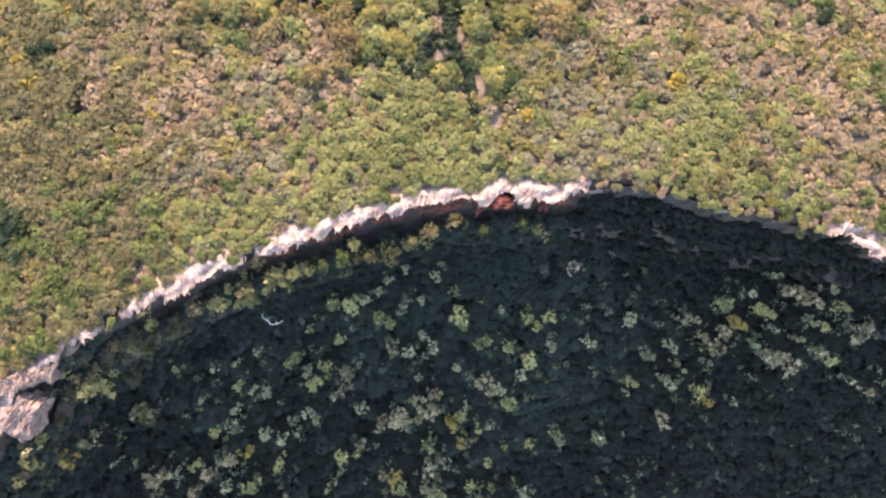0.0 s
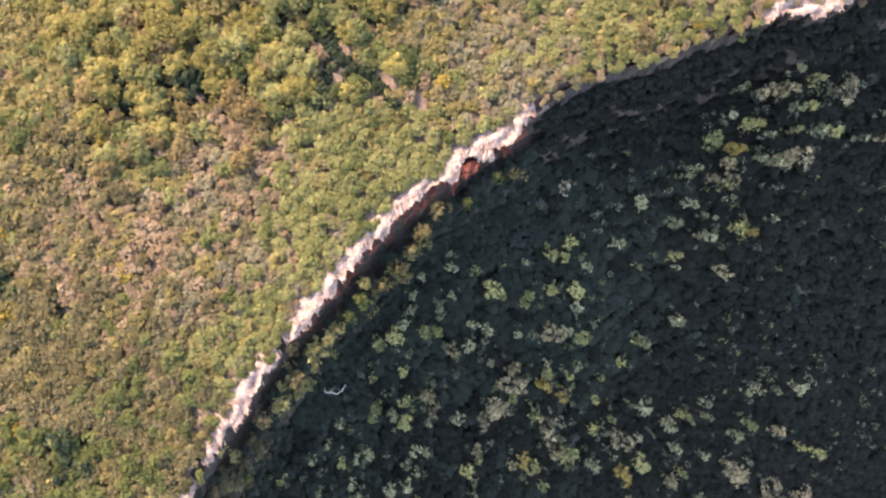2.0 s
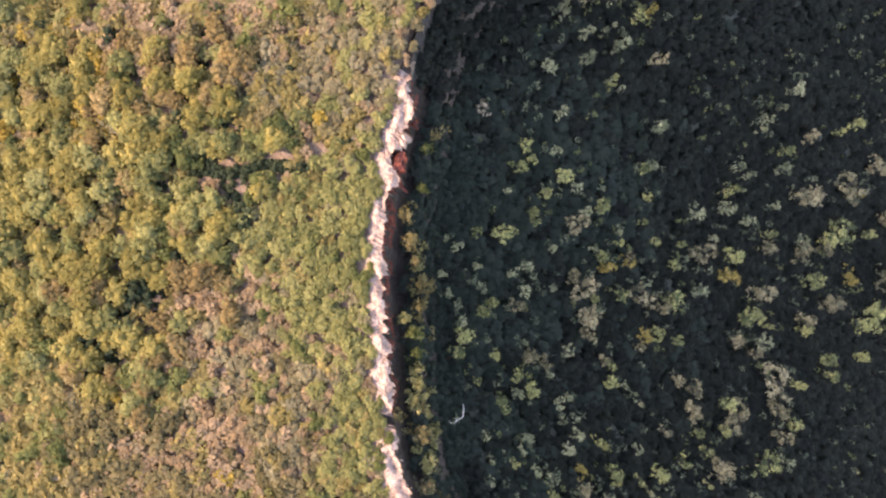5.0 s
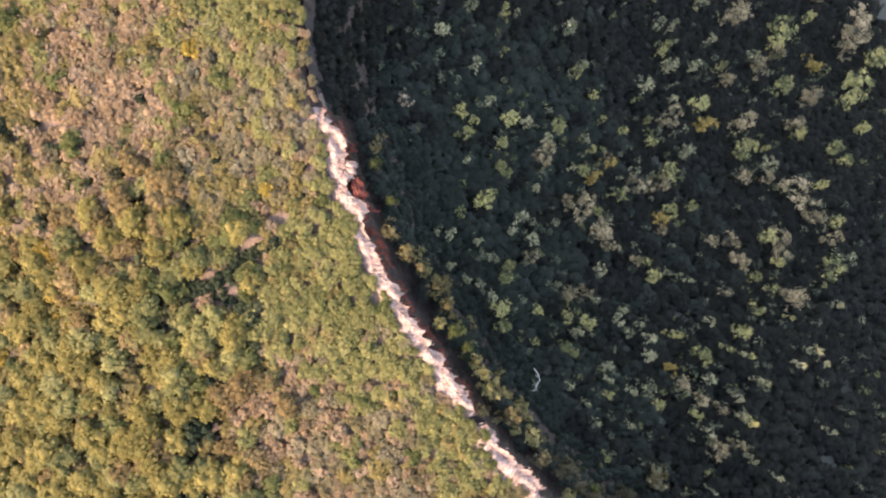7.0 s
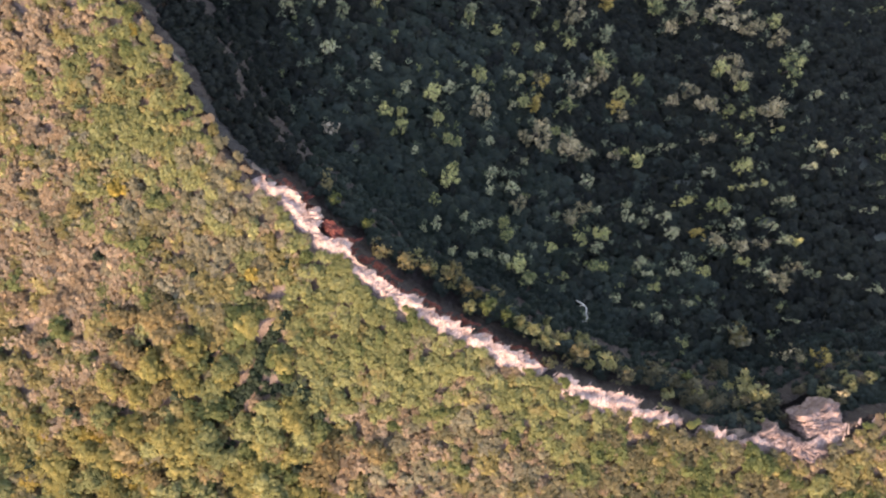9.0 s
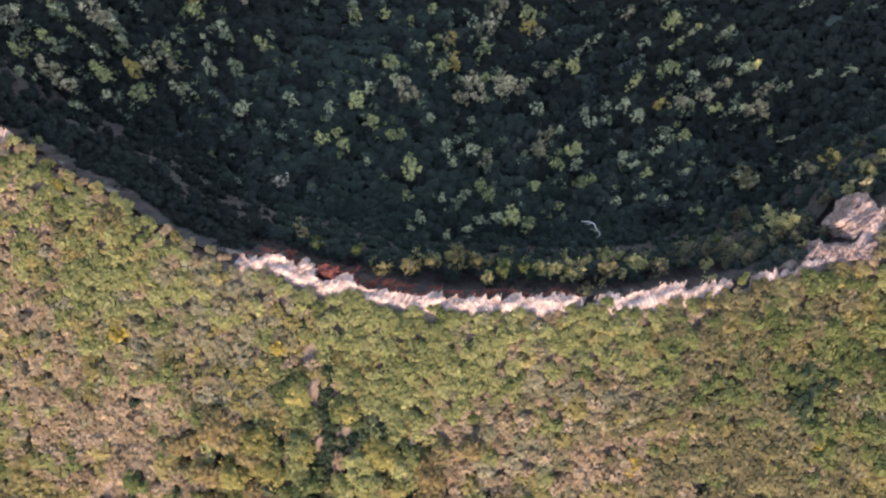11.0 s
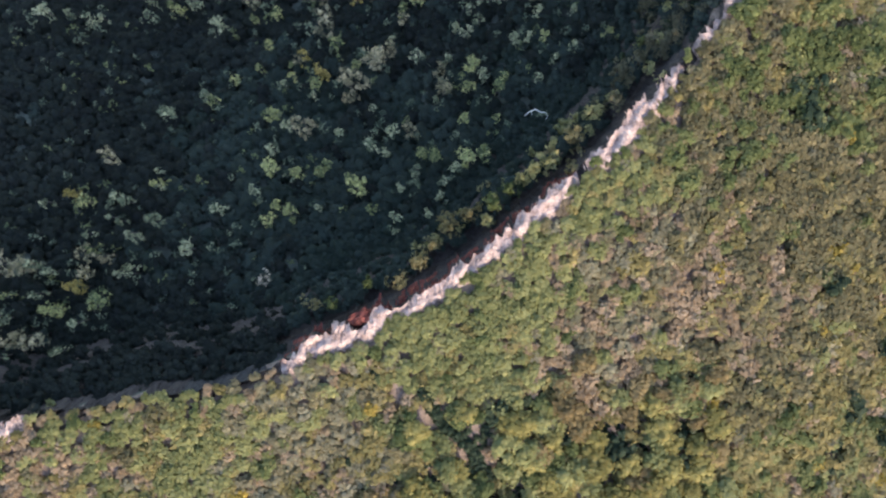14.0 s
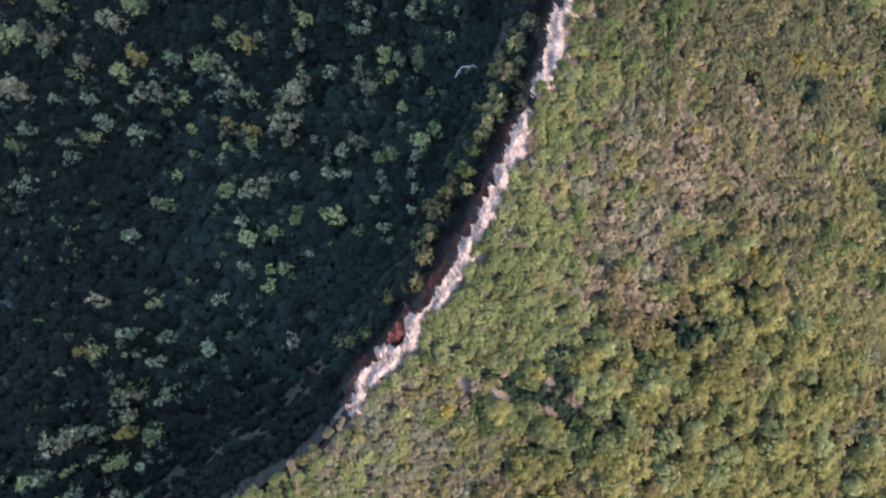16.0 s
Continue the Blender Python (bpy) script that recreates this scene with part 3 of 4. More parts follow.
def scatter(spacing, inside, seed):
    """A jittered hexagonal grid, thinned by inside(x, y)."""
    rng = np.random.default_rng(seed)
    pts = []
    for j in range(int(-200 / (spacing * 0.87)), int(200 / (spacing * 0.87)) + 1):
        for i in range(int(-200 / spacing), int(200 / spacing) + 1):
            pts.append(((i + 0.5 * (j % 2)) * spacing, j * spacing * 0.87))
    p = np.array(pts) + rng.uniform(-0.42, 0.42, (len(pts), 2)) * spacing
    return p[inside(p[:, 0], p[:, 1])]


# bare strips and hollows among the shrubs: x, y, half length, half width, turn in degrees
BARE = [(8.5, 22.0, 3.0, 2.1, 95), (8.0, 26.5, 3.0, 2.3, 95), (6.8, 31.0, 3.0, 2.2, 115), (4.6, 36.0, 3.2, 2.1, 105), (3.6, 41.0, 2.8, 1.9, 95), (10.6, 28.5, 2.6, 1.7, 100), (10.2, 12.5, 2.8, 1.2, 80), (14.2, 19.5, 1.6, 1.0, 30), (-25, 36, 1.8, 1.0, 30), (42, 42, 2.5, 1.5, 40),
        (44, 60, 3.4, 1.8, 30), (40, 66, 3.8, 2.2, 10), (47.5, 54, 2.2, 1.3, 60), (36, 71, 3.2, 1.8, 20), (86, 16, 3.0, 1.6, 20), (91, 22, 3.6, 2.0, 150), (80, 27, 2.6, 1.4, 40), (88, 5, 3.0, 1.6, 140),
        (-78.5, -30.6, 6.6, 2.2, 28), (-79.0, -37.3, 5.4, 5.0, 65), (-72.6, -28.6, 1.2, 2.4, 0)]


def gully(y):
    """The x of the dark gully through the scrub."""
    return np.interp(y, [20, 25, 30, 33, 39, 44], [8.7, 8.2, 7.6, 5.5, 3.9, 3.4])


def bare(x, y):
    hit = np.zeros(x.shape, bool)
    for bx, by, a, b, turn in BARE:
        c, s = math.cos(radians(turn)), math.sin(radians(turn))
        p, q = (x - bx) * c + (y - by) * s, -(x - bx) * s + (y - by) * c
        hit |= (p / a) ** 2 + (q / b) ** 2 < 1
    return hit


def sunny(x, y):
    s, foot = rim_distance(x, y)
    return (s < lip(foot) - band(foot) + 0.4 - 0.95 * np.clip(band(foot), 0, 1) - 0.55 * wave(x, y, 2.2, 5.0) - 0.4 * wave(x, y, 0.9, 2.0)) & (np.hypot(x, y) < 118) & ~bare(x, y)


def shady(x, y):
    s, foot = rim_distance(x, y)
    return (s > 9.0) & (np.hypot(x, y + 8) < 180)


def shelf(x, y):
    s, foot = rim_distance(x, y)
    return (s > np.where((foot > -60) & (foot < 31), 4.4, 0.9) + 0.6 * wave(x, y, 2.0)) & (s < 13) & (np.abs(foot) < 115) & ~bare(x, y)


def ledge(x, y):
    s, foot = rim_distance(x, y)
    inner = np.interp(foot, [-100, -60, -45, -30, 0], [2.0, 2.0, 3.5, 5.0, 5.0])
    return (s > inner + 0.5) & (s < 9.0) & (foot > -110) & (foot < -1) & ~bare(x, y)


rng = np.random.default_rng(11)
LABELS = {
    "olive": ("olive_shrub", "olive-green leafy shrub in dense sunlit scrub", "shrub"),
    "lime": ("lime_shrub", "yellow-green leafy shrub in dense sunlit scrub", "shrub"),
    "green": ("green_bush", "deep green rounded bush in dense sunlit scrub", "bush"),
    "deep": ("dark_bush", "very dark green dense bush in the sunlit scrub", "bush"),
    "brown": ("brown_shrub", "brown-olive leafy shrub in dense sunlit scrub", "shrub"),
    "dry": ("dry_shrub", "dry beige twiggy shrub in dense sunlit scrub", "shrub"),
    "grey": ("grey_shrub", "grey-green fine-leaved shrub in dense sunlit scrub", "shrub"),
    "gold": ("golden_shrub", "golden-yellow shrub in dense sunlit scrub", "shrub"),
}
# stands of one kind among the scrub: kind, x, y, radius, weight
ZONES = [
    ("dry", -54, 24, 16, 8.0), ("dry", -64, 22, 12, 3.0), ("dry", -42, 29, 13, 8.0), ("dry", -29, 25, 11, 9.0), ("dry", -32, 30, 7, 4.0), ("dry", -22, 35, 5, 5.0),
    ("dry", 45, 50, 14, 5.0), ("dry", 40, 63, 14, 7.0), ("dry", 40, 40, 9, 3.0), ("dry", 38, 29, 9, 2.5), ("dry", 86, 22, 17, 9.0), ("dry", 22, 64, 8, 2.5), ("dry", 64, 42, 13, 4.0),
    ("grey", -36, 19, 11, 10.0), ("grey", -32, 12, 6, 3.0), ("grey", -45, 15, 9, 3.0), ("grey", 31, 26, 9, 4.0), ("grey", 31, 14, 10, 3.0), ("grey", -24, 19, 8, 3.0), ("grey", -18, 38, 6, 4.0), ("grey", 50, 30, 12, 2.5), ("grey", 11, 64, 6, 3.0),
    ("lime", 5, 15, 10, 6.0), ("lime", -9, 12, 10, 7.0), ("lime", -20, 8, 10, 6.0), ("lime", -32, 2, 8, 6.0), ("lime", -42, -2, 8, 6.0), ("lime", 62, 11, 12, 6.0), ("lime", 50, 18, 9, 3.0), ("lime", -5, 27, 9, 5.0), ("lime", -2, 46, 10, 4.0),
    ("olive", 2, 62, 20, 7.0), ("olive", -14, 70, 18, 6.0), ("olive", -44, 60, 20, 5.0), ("olive", -30, 84, 22, 5.0), ("olive", -80, 34, 14, 3.0), ("olive", 55, 75, 20, 3.0),
    ("gold", 0, 72, 16, 2.0), ("gold", -14, 78, 10, 1.2), ("gold", -40, 64, 12, 0.8), ("gold", -76, 34, 12, 0.25), ("gold", -84, 2, 5, 0.6), ("gold", -30, 44, 3, 1.5),
    ("green", -77, -6, 16, 4.0), ("green", -3, 37, 10, 2.5), ("green", 4, 41, 8, 2.5), ("green", -4, 56, 12, 2.0), ("green", 13.3, 27.5, 1.8, 30.0), ("green", -44, 66, 10, 1.5),
    ("brown", -80, 24, 18, 8.0), ("brown", -72, 8, 15, 8.0), ("brown", -64, -6, 13, 6.0), ("brown", -52, 40, 14, 2.0), ("brown", 24, 40, 8, 1.5),
    # deep: a dark clump at (-81, -4), otherwise shaded gaps given as plants
    ("deep", -81, -4, 4, 12.0), ("deep", -6, 32, 2.2, 30.0), ("deep", -9.5, 32.5, 1.6, 30.0), ("deep", -8.5, 39.5, 2.4, 30.0), ("deep", -4, 30.7, 1.6, 30.0), ("deep", -26, 34, 1.6, 20.0),
    ("deep", -22.6, 49, 2.6, 30.0), ("deep", -40.8, 54.7, 3.0, 30.0), ("deep", -33, 52, 1.8, 30.0), ("deep", 11.6, 49, 2.0, 30.0), ("deep", 16.5, 50, 1.6, 30.0), ("deep", -11, 80, 3.0, 40.0),
]
p = scatter(2.2, sunny, 1)
s, foot = rim_distance(p[:, 0], p[:, 1])
zz = land(p[:, 0], p[:, 1])
weight = {k: np.full(len(p), w) for k, w in (("olive", 0.7), ("lime", 0.5), ("green", 0.12), ("deep", 0.02), ("brown", 0.1), ("dry", 0.28), ("grey", 0.25), ("gold", 0.002))}
for kind, x, y, r, w in ZONES:
    weight[kind] += w * np.exp(-((p[:, 0] - x) ** 2 + (p[:, 1] - y) ** 2) / r ** 2)
# near-black plants added as shaded gaps between the broad trees
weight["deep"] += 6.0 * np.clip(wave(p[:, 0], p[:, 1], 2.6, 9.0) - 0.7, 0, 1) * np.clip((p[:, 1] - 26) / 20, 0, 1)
for i, kind in enumerate(weight):
    weight[kind] = np.clip(weight[kind] * (1 + 0.8 * wave(p[:, 0], p[:, 1], 3.2, 2.0 + i) + 0.5 * wave(p[:, 0], p[:, 1], 9.0, 7.0 + i)), 0.01, None)
total = sum(weight.values())
rows, broad = {k: [] for k in LABELS}, []
for i, (x, y) in enumerate(p):
    kind = list(LABELS)[rng.choice(8, p=[weight[k][i] / total[i] for k in LABELS])]
    tall = np.clip((y - 26) / 22, 0, 1) * np.clip((40 - abs(x + 8)) / 14, 0, 1)
    inland = np.clip((-s[i] - 12) / 35, 0, 1)
    size = rng.uniform(0.95, 1.36) * (1 + 0.3 * inland) * np.interp(-s[i], [1, 6], [0.7, 1])
    if tall and rng.uniform() < 0.26 * tall and not (y < 46 and abs(x - gully(y)) < 4.4):
        broad.append(("broad_lime" if kind == "lime" or (kind == "olive" and rng.uniform() < 0.3) else "broad_tan" if kind in ("dry", "brown", "grey") or rng.uniform() < 0.1 else "broad", int(rng.integers(VARIANTS)), x, y, zz[i] - 0.1, rng.uniform(0, 6.28), rng.uniform(0.9, 1.35), s[i]))
        continue
    if kind == "deep" and x > -70:
        size *= 0.68
    # left-out plants become gaps, their shade given by low near-black fill
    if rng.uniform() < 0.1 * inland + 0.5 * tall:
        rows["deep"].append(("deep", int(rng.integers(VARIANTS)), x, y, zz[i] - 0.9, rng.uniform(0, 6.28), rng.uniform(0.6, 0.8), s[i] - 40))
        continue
    rows[kind].append((kind, int(rng.integers(VARIANTS)), x, y, zz[i] - 0.1, rng.uniform(0, 6.28), size, s[i]))
for kind, (name, label, category) in LABELS.items():
    near = sorted((r for r in rows[kind] if abs(r[2]) < 60), key=lambda r: -r[7])[:200]
    chosen = set(id(r) for r in near)
    for r in near:
        plant_thing(*r[:7], name, label, category, "shrubs along the rim")
    joined(name.replace("shrub", "scrub").replace("bush", "bushes"), [r[:7] for r in rows[kind] if id(r) not in chosen], label.replace("shrub in", "shrubs in").replace("bush in", "bushes in"), "scrub")

BROAD = {
    "broad": ("broad_tree", "low broad-crowned olive tree among sunlit scrub"),
    "broad_lime": ("broad_green_tree", "low broad-crowned yellow-green tree among sunlit scrub"),
    "broad_tan": ("broad_ochre_tree", "low broad-crowned ochre-brown tree among sunlit scrub"),
}
broad.sort(key=lambda r: -r[7])
for r in broad[:290]:
    plant_thing(*r[:7], *BROAD[r[0]], "tree", "broad trees in the scrub")
for kind, (name, label) in BROAD.items():
    rest = [r[:7] for r in broad[290:] if r[0] == kind]
    if rest:
        joined(name + "s", rest, label.replace("tree among", "trees among"), "trees")

# a dark gully through the scrub: its shade is given by added near-black bushes
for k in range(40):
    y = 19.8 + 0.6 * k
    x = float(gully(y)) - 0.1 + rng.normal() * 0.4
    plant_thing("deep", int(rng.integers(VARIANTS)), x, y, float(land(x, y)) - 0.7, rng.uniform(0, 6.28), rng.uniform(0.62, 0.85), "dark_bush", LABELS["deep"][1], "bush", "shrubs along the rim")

p = scatter(3.0, ledge, 3)
for (x, y), z in zip(p, land(p[:, 0], p[:, 1])):
    kind = ("ledge_brown", "ledge_green", "ledge_green", "ledge_green", "deep")[int(rng.integers(5))] if x > -42 else ("ledge_dull", "ledge_dull", "ledge_dull", "ledge_green", "deep")[int(rng.integers(5))]
    plant_thing(kind, int(rng.integers(VARIANTS)), x, y, z - 0.1, rng.uniform(0, 6.28), rng.uniform(0.55, 0.95), "ledge_bush",
                "olive-brown bush on the shaded ledge below the rim", "bush", "bushes on the ledge", rng.uniform(0.5, 0.85))

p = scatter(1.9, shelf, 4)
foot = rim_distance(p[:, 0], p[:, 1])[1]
# east of x = 28 the ledge scrub takes the dimmed leaves
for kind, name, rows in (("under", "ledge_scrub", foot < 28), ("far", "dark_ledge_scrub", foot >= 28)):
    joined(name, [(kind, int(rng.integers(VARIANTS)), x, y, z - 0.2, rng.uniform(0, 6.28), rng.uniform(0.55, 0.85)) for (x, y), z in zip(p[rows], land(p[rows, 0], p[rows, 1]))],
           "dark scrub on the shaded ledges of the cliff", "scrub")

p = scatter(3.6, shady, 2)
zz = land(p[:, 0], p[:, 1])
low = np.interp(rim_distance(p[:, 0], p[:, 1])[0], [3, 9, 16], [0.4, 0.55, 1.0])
# lighter plants around mid-view, dimmed ones beyond: falloff put into the planting
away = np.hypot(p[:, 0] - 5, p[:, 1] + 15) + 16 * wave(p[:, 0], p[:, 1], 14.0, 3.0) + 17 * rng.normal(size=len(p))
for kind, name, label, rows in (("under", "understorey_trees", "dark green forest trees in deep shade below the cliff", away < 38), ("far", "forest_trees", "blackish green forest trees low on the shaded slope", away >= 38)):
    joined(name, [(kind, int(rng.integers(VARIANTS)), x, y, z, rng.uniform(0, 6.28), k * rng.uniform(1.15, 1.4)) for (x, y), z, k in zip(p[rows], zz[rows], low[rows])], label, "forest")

# ---- tall trees that stand out of the shaded forest: x, y, crown radius ----
AMBER_TREES = [(-75.9, -50.1, 1.8), (-42.2, -53.8, 1.6), (-8.6, -66.2, 1.9), (5.8, -50.5, 2.0), (8.4, -56.1, 1.6), (12.4, -91.1, 2.8), (23.8, -144.4, 3.0), (49.7, -135.8,
    1.5), (67.2, -43.2, 1.8), (68.3, -22.1, 1.5), (70.1, -23.4, 1.6)]
FRESH_TREES_A = [(-58.3, -68.3, 1.4), (-53.3, -55.8, 1.4), (-53.2, -31.4, 1.0), (-47.8, -47.4, 1.5), (-45.9, -74.9, 1.0), (-42.6, -69.9, 1.2), (-42.2, -36.4, 1.2),
    (-42.1, -91.8, 1.0), (-42.1, -63.3, 2.3), (-40.6, -75.4, 2.3), (-36.7, -82.9, 1.8), (-35.9, -58.5, 1.1), (-35.9, -111.9, 3.3), (-35.1, -56.9, 1.2), (-34.1, -90.2, 1.5),
    (-30.9, -31.0, 1.4), (-29.8, -87.1, 1.5), (-28.6, -95.3, 1.6), (-28.5, -29.3, 1.6), (-26.2, -37.1, 2.1), (-25.5, -23.1, 0.9), (-23.8, -122.1, 2.4), (-23.0, -32.4, 1.6),
    (-21.6, -96.5, 2.7), (-21.3, -58.4, 2.0), (-20.7, -18.2, 1.8), (-20.1, -25.9, 1.3), (-17.3, -56.9, 1.5), (-16.6, -16.9, 2.2), (-13.1, -123.2, 1.7), (-10.7, -20.8, 1.8)]
FRESH_TREES_B = [(-8.2, -22.4, 1.4), (-8.2, -76.6, 1.6), (-8.1, -135.9, 2.2), (-7.2, -69.5, 2.2), (-3.7, -134.4, 2.9), (-1.6, -48.2, 1.4), (-0.4, -148.4, 2.3), (-0.4,
    -56.3, 1.8), (1.7, -110.5, 1.1), (1.7, -100.5, 2.4), (2.6, -72.2, 3.1), (3.1, -123.0, 1.8), (3.7, -125.3, 1.8), (3.9, -103.8, 2.9), (6.0, -15.4, 1.3), (7.1, -20.5, 2.2),
    (7.5, -23.7, 1.4), (8.9, -48.0, 1.8), (10.8, -151.2, 2.9), (11.4, -71.0, 1.8), (11.6, -28.1, 1.5), (12.4, -51.8, 1.2), (14.2, -27.4, 1.5), (14.7, -158.7, 4.9), (15.5,
    -62.8, 1.4), (17.1, -71.5, 1.2), (18.6, -29.7, 1.6), (19.0, -89.7, 2.8), (19.1, -129.2, 3.4), (19.5, -44.5, 2.0), (19.5, -57.5, 1.1)]
FRESH_TREES_C = [(21.4, -170.2, 3.9), (22.3, -21.3, 1.6), (23.9, -31.3, 2.2), (24.8, -23.5, 1.3), (26.2, -57.3, 1.2), (26.9, -21.4, 1.6), (27.9, -102.0, 1.4), (28.8,
    -104.6, 1.4), (32.2, -54.0, 1.5), (33.7, -128.1, 2.9), (35.2, -82.6, 1.3), (36.2, -84.5, 1.5), (37.7, -133.2, 4.3), (39.2, -146.4, 2.2), (46.9, -38.6, 0.8), (49.1, -38.5,
    1.2), (51.9, -99.8, 2.1), (63.9, -118.1, 1.4), (64.5, -29.7, 1.2), (64.7, -40.3, 1.8), (65.9, -17.9, 2.2), (68.7, -125.0, 2.3), (73.0, -19.1, 1.5),
    (75.3, -20.3, 1.5), (82.3, -25.8, 0.8), (86.2, -22.8, 1.4), (89.5, -18.9, 1.5), (90.4, -30.2, 1.9)]
SILVER_TREES_A = [(-77.9, -71.7, 0.9), (-71.6, -69.7, 0.9), (-68.5, -88.8, 0.9), (-68.1, -52.6, 0.7), (-66.6, -96.2, 0.8), (-65.7, -64.7, 1.1), (-59.8, -42.0, 0.8),
    (-57.3, -56.8, 1.1), (-57.2, -66.5, 1.4), (-54.4, -95.4, 1.3), (-53.0, -67.3, 1.1), (-52.7, -76.0, 1.3), (-52.5, -87.9, 1.3), (-51.8, -74.6, 1.0), (-51.3, -94.4, 1.6),
    (-49.7, -39.5, 0.9), (-47.5, -62.7, 1.4), (-46.1, -31.7, 0.9), (-44.8, -73.2, 0.8), (-44.5, -46.3, 1.5), (-44.1, -108.7, 1.4), (-43.4, -42.1, 1.2), (-41.8, -30.6, 1.0),
    (-39.2, -37.7, 1.0), (-37.7, -49.9, 1.8), (-36.5, -28.2, 1.2), (-36.3, -38.7, 1.4), (-36.1, -69.0, 1.2)]
SILVER_TREES_B = [(-34.1, -120.2, 1.8), (-34.0, -51.3, 1.4), (-31.6, -46.5, 1.1), (-30.8, -49.8, 1.1), (-28.3, -45.2, 1.3), (-27.5, -34.4, 1.2), (-26.9, -32.5, 0.8),
    (-26.5, -47.4, 1.2), (-25.5, -67.9, 0.9), (-23.1, -65.6, 0.8), (-22.0, -62.9, 0.9), (-21.6, -40.9, 1.3), (-16.0, -44.4, 1.5), (-15.7, -32.8, 0.9), (-13.8, -17.0, 1.2),
    (-12.3, -51.0, 0.8), (-10.4, -15.1, 1.2), (-8.6, -12.5, 1.1), (-5.8, -19.2, 1.3), (-4.8, -9.7, 1.1), (-3.9, -29.9, 1.8), (-3.5, -107.9, 2.4), (-2.3, -36.8, 0.8), (-1.6,
    -25.3, 1.2), (1.6, -11.7, 1.2), (1.7, -28.7, 1.8), (2.8, -8.9, 0.6), (5.9, -80.3, 2.3)]
SILVER_TREES_C = [(7.1, -34.3, 1.2), (9.4, -45.5, 1.1), (15.1, -50.8, 1.0), (16.4, -19.9, 1.0), (17.1, -40.3, 1.5), (21.6, -82.5, 1.2), (26.6, -74.2, 2.0), (28.4, -28.7,
    1.2), (29.0, -92.6, 1.5), (29.4, -118.1, 1.9), (29.8, -94.8, 1.7), (30.4, -83.9, 1.8), (31.3, -86.0, 1.7), (33.3, -56.1, 1.7), (36.2, -102.1, 1.4), (36.6, -87.1, 0.8),
    (37.6, -27.4, 1.6), (41.0, -87.9, 1.0), (41.8, -89.3, 1.1), (42.3, -84.0, 1.7), (43.5, -55.4, 2.1), (45.8, -21.7, 1.8), (46.7, -100.1, 2.1), (47.9, -41.2, 0.8), (48.2,
    -37.2, 0.8), (49.9, -29.6, 1.0), (50.9, -31.3, 1.5), (53.6, -87.7, 1.1)]
SILVER_TREES_D = [(55.1, -27.8, 1.0), (56.3, -36.9, 1.4), (56.6, -29.5, 1.0), (56.8, -21.9, 0.9), (57.1, -88.5, 1.5), (57.6, -38.7, 1.7), (57.7, -32.9, 0.9), (58.2,
    -22.6, 0.6), (58.8, -21.1, 0.9), (59.6, -34.5, 0.9), (60.2, -22.0, 0.7), (61.7, -92.4, 1.1), (64.9, -32.5, 1.0), (67.3, -95.2, 2.3),
    (69.5, -15.2, 1.4), (72.7, -11.0, 0.9), (73.1, -43.3, 1.1), (74.1, -27.6, 1.0), (74.6, -11.2, 0.8), (76.3, -30.3, 1.5), (76.7, -23.9, 1.1), (84.2, -21.6, 1.3), (84.3,
    -14.1, 1.3), (87.2, -28.8, 1.3), (96.6, -36.1, 1.3)]
TAN_TREES_A = [(-77.7, -45.2, 1.0), (-71.8, -46.2, 1.6), (-70.3, -44.3, 0.7), (-62.5, -41.9, 1.7), (-62.4, -62.6, 1.5), (-61.1, -58.7, 2.4), (-53.8, -62.7, 1.4), (-51.0,
    -59.3, 2.0), (-46.4, -55.0, 1.9), (-37.3, -96.6, 3.4), (-31.0, -76.8, 1.7), (-28.8, -117.6, 2.5), (-25.5, -100.6, 4.0), (-24.6, -85.6, 2.6), (-20.3, -115.9, 2.9), (-20.2,
    -84.9, 2.2), (-19.0, -39.5, 1.7), (-18.5, -79.5, 1.9), (-18.3, -34.1, 2.0), (-16.2, -55.1, 1.6), (-14.2, -116.9, 5.1), (-12.0, -64.8, 1.6), (-10.8, -48.9, 1.7), (-7.6,
    -47.5, 3.1), (-7.5, -28.7, 1.8), (-6.7, -105.8, 1.7), (-5.0, -98.4, 2.4), (-0.2, -69.3, 2.0), (0.7, -44.7, 3.1), (2.1, -41.9, 1.7), (2.2, -64.1, 3.3)]
TAN_TREES_B = [(7.0, -123.6, 3.0), (10.3, -55.8, 1.3), (10.5, -106.8, 3.5), (11.3, -38.4, 1.1), (13.2, -137.9, 4.2), (13.5, -39.0, 2.4), (15.6, -80.0, 3.2), (23.6,
    -104.8, 2.5), (27.1, -120.9, 3.1), (29.3, -161.8, 4.5), (29.5, -128.7, 2.7), (33.0, -166.7, 5.7), (42.1, -109.4, 2.5), (43.3, -115.1, 3.6), (45.6, -152.0, 3.6), (51.8,
    -132.6, 4.8), (58.9, -108.0, 2.0), (59.2, -49.5, 2.0), (59.4, -140.2, 3.2), (62.9, -26.7, 1.4), (65.2, -27.3, 1.3), (67.0, -28.9, 1.5), (67.3, -24.8, 1.6), (79.0, -30.1,
    2.5), (79.3, -15.2, 2.2), (81.9, -16.6, 1.3), (82.3, -31.6, 2.9), (83.7, -17.6, 1.8), (94.9, -23.9, 3.2), (102.1, -38.9, 1.3)]
TEAL_TREES = [(-1.5, -16.9, 1.1), (22.3, -36.3, 1.5)]
WHITE_TREES = [(31.6, -9.7, 1.5)]

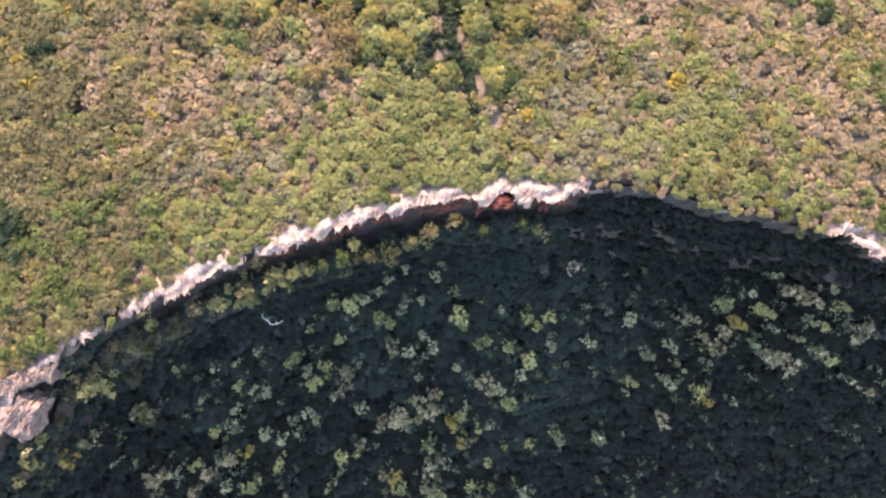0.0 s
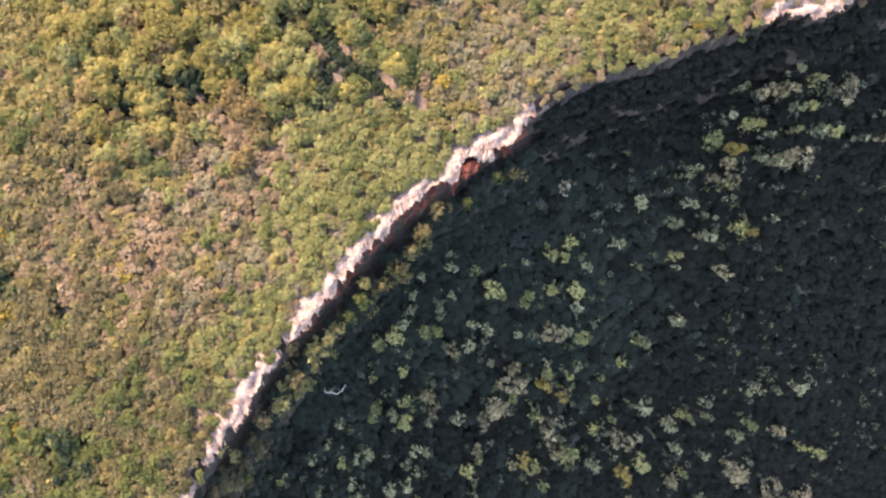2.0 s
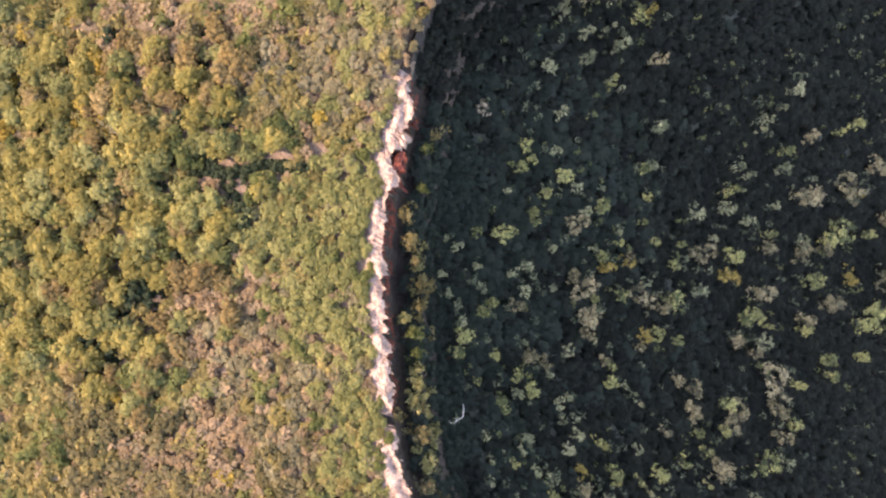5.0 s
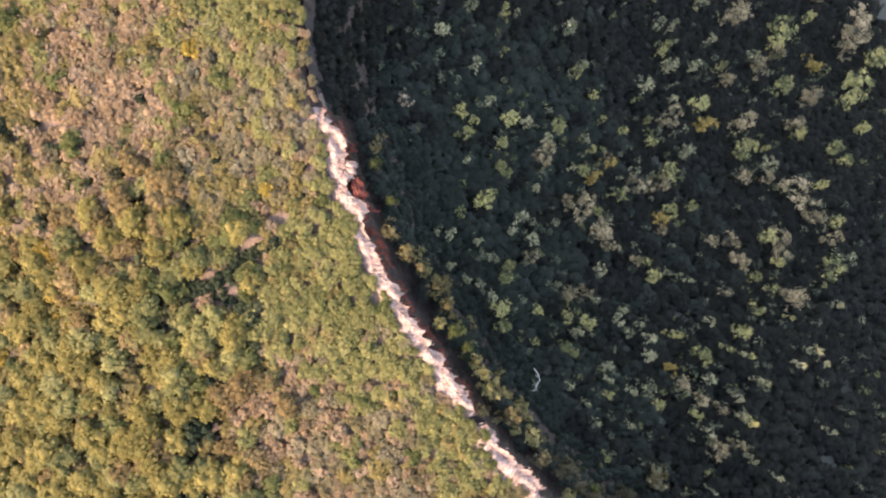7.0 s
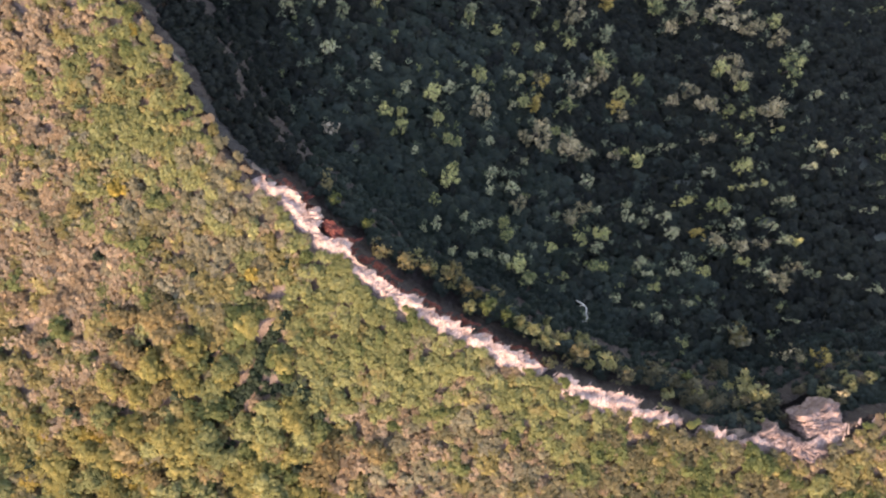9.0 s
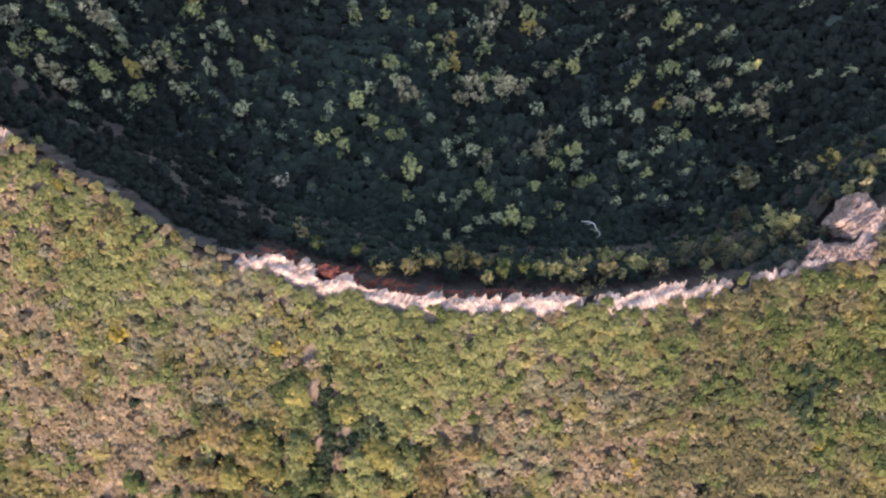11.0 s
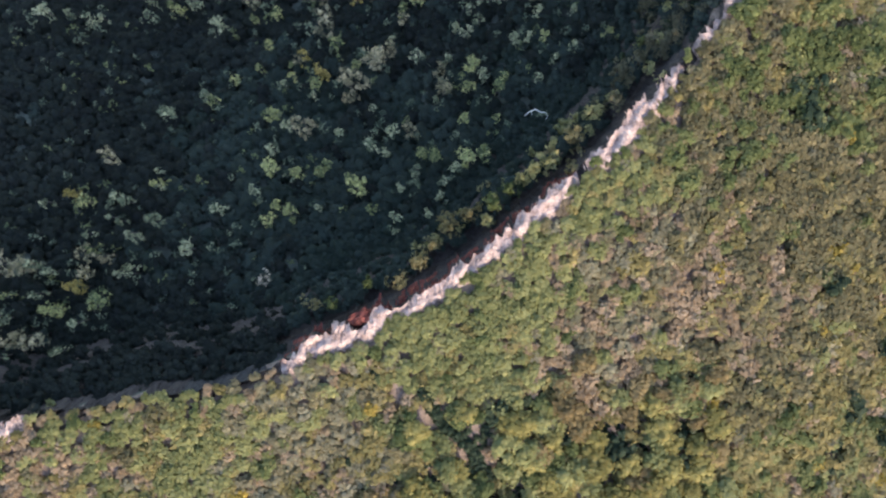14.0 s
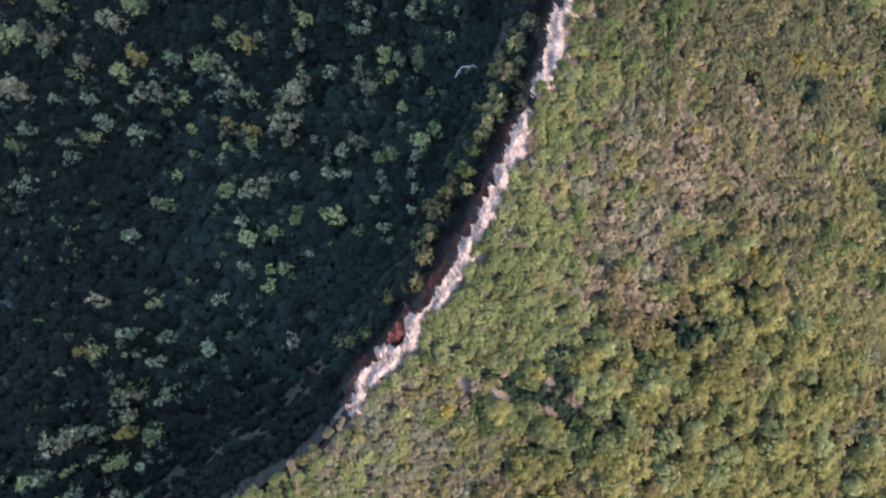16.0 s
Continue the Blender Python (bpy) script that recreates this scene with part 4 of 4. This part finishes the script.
TALL = {
    "fresh": ("fresh_green_tree", "tall yellow-green tree standing out of the shaded forest"),
    "silver": ("silvery_tree", "tall pale grey-green tree standing out of the shaded forest"),
    "tan": ("tan_tree", "tall broad tan-grey tree standing out of the shaded forest"),
    "amber": ("amber_tree", "tall golden-leaved tree in the shaded forest"),
    "blossom": ("blossom_tree", "tree covered in white blossom in the shaded forest"),
}
STANDS = {"amber": AMBER_TREES, "fresh": FRESH_TREES_A + FRESH_TREES_B + FRESH_TREES_C, "silver": SILVER_TREES_A + SILVER_TREES_B + SILVER_TREES_C + SILVER_TREES_D + TEAL_TREES, "tan": TAN_TREES_A + TAN_TREES_B, "blossom": WHITE_TREES}
for kind, rows in STANDS.items():
    name, label = TALL[kind]
    for x, y, r in rows:
        size = 1.1 * max(r, 0.7) / KINDS[kind][0]
        plant_thing(kind, int(rng.integers(VARIANTS)), x, y, float(land(x, y)) - 0.3, rng.uniform(0, 6.28), size * 1.05, name, label, "tree", "tall trees in the shaded forest", rng.uniform(0.92, 1.06))

# lesser trees: close companions of the tall ones, and loose ones between them
companions = {"half": [], "half_green": []}
for kind, rows in STANDS.items():
    for x, y, r in rows:
        for k in range(int(rng.integers(0, 4))):
            a, far = rng.uniform(0, 6.28), r * 0.8 + abs(rng.normal()) * 2.2 + 0.5
            companions["half_green" if kind in ("fresh", "amber") and rng.uniform() < 0.7 else "half"].append((x + far * math.cos(a), y + far * math.sin(a), rng.uniform(0.35, 0.8) * min(0.7 + 0.25 * r, 1.5)))
p = scatter(5.0, lambda x, y: shady(x, y) & (rim_distance(x, y)[0] > 13), 6)
p = p[wave(p[:, 0], p[:, 1], 11.0, 4.0) + 0.5 * rng.normal(size=len(p)) > 0.25]
for x, y in p:
    companions["half_green" if rng.uniform() < 0.35 else "half"].append((x, y, rng.uniform(0.35, 0.95)))
for kind, name, label in (("half", "middle_storey_trees", "small grey-green trees between the dark forest crowns"), ("half_green", "green_middle_storey_trees", "small dull green trees between the dark forest crowns")):
    rows = np.array(companions[kind])
    rows = rows[rim_distance(rows[:, 0], rows[:, 1])[0] > 10]
    joined(name, [(kind, int(rng.integers(VARIANTS)), x, y, z + rng.uniform(-1.2, 0.6), rng.uniform(0, 6.28), size) for (x, y, size), z in zip(rows, land(rows[:, 0], rows[:, 1]))], label, "forest")

# ---- trees on the ledge under the rim ----
LEDGE_DRY = [(-63.5, -42.4, 2.5), (-36.8, -12.8, 2.3), (-32.8, -7.6, 1.4)]
LEDGE_GREEN = [(-68.5, -33.2, 2.6), (-65.3, -30.8, 2.9), (-55.7, -17.3, 1.6), (-30.8, -11.0, 2.1), (-14.5, -4.4, 0.9)]
LEDGE_LIME = [(-56.7, -26.0, 1.3), (-20.7, -8.4, 1.3), (-17.0, -6.8, 1.8), (10.9, -1.8, 0.7), (18.7, -0.2, 1.3)]
LEDGE_OLIVE = [(-71.3, -35.2, 2.0), (-67.5, -26.6, 1.7), (-62.9, -27.0, 2.6), (-62.3, -33.1, 1.9), (-59.5, -24.8, 2.8), (-53.8, -23.8, 2.3), (-50.5, -22.1, 2.4), (-44.9, -16.9, 2.0), (-41.5, -16.6, 2.0), (-36.3, -15.9, 1.8), (-26.4, -9.9, 1.6), (-24.0, -10.0, 1.3), (-11.4, -6.4, 1.6), (-7.2, -5.6, 2.2), (-3.2, -3.9, 1.3), (0.3, -1.5, 1.8), (5.2, 0.3, 1.7), (22.7, -1.3, 1.4)]
LEDGE_LABELS = {"ledge_green": "dull olive-green", "ledge_brown": "olive-brown", "ledge_lime": "fresh green", "ledge_dull": "dull brown-green"}
east, west = [r for r in LEDGE_OLIVE if r[0] >= -42], [r for r in LEDGE_OLIVE if r[0] < -42]
for kind, rows in {"ledge_green": LEDGE_GREEN + [r for r in east if r[0] < -12], "ledge_brown": [r for r in east if r[0] >= -12] + LEDGE_DRY, "ledge_lime": LEDGE_LIME, "ledge_dull": west}.items():
    for x, y, r in rows:
        size, base = max(r, 1.3) / 2.0 * 1.2, float(land(x, y))
        height = max((-0.8 if x > -45 else -3.6) - 0.12 * max(float(rim_distance(np.array([x]), np.array([y]))[0][0]) - 6, 0) - base, 2.5)
        height = min(height, 6.8 if x > -45 else 5.2)
        plant_thing(kind, int(rng.integers(VARIANTS)), x, y, base - 0.1, rng.uniform(0, 6.28), size, "ledge_tree",
                    LEDGE_LABELS[kind] + " tree on the ledge below the cliff rim", "tree", "trees on the ledge", height / 5.1 * rng.uniform(0.9, 1.08))


# ---- a dead tree in the forest ----
def dead_limb(name, points, thick, parent, label=""):
    cu = bpy.data.curves.new(name, "CURVE")
    cu.dimensions, cu.bevel_depth, cu.bevel_resolution = "3D", thick, 1
    sp = cu.splines.new("POLY")
    sp.points.add(len(points) - 1)
    for k, q in enumerate(points):
        sp.points[k].co = (*q, 1)
        sp.points[k].radius = 1 - 0.75 * k / (len(points) - 1)
    tmp = bpy.data.objects.new(name, cu)
    me = bpy.data.meshes.new_from_object(tmp)
    bpy.data.objects.remove(tmp)
    me.materials.append(DEADWOOD)
    return part(name, me, parent, label)


dead = tagged(new("dead_tree"), "bleached white dead tree without leaves in the forest", "tree")
dead.matrix_basis = pose(-34.0, -20.0, float(land(-34.0, -20.0)) + 0.5)
dead_limb("trunk", [(1.8, -2.0, -1.0), (1.6, -2.0, 3.5), (1.3, -1.7, 6.4)], 0.16, dead)
dead_limb("branch", [(1.3, -1.7, 6.4), (0.9, -1.6, 6.6), (0.2, -0.7, 6.9), (-0.6, -0.3, 7.0), (-0.8, 0.5, 7.0), (-0.3, 1.0, 7.1)], 0.1, dead)
dead_limb("branch", [(1.3, -1.7, 6.4), (1.9, -1.6, 6.7), (2.1, -1.0, 6.9), (2.7, -1.2, 6.9)], 0.08, dead)
dead_limb("branch", [(-0.1, -0.6, 6.9), (0.4, -0.2, 7.2)], 0.08, dead)
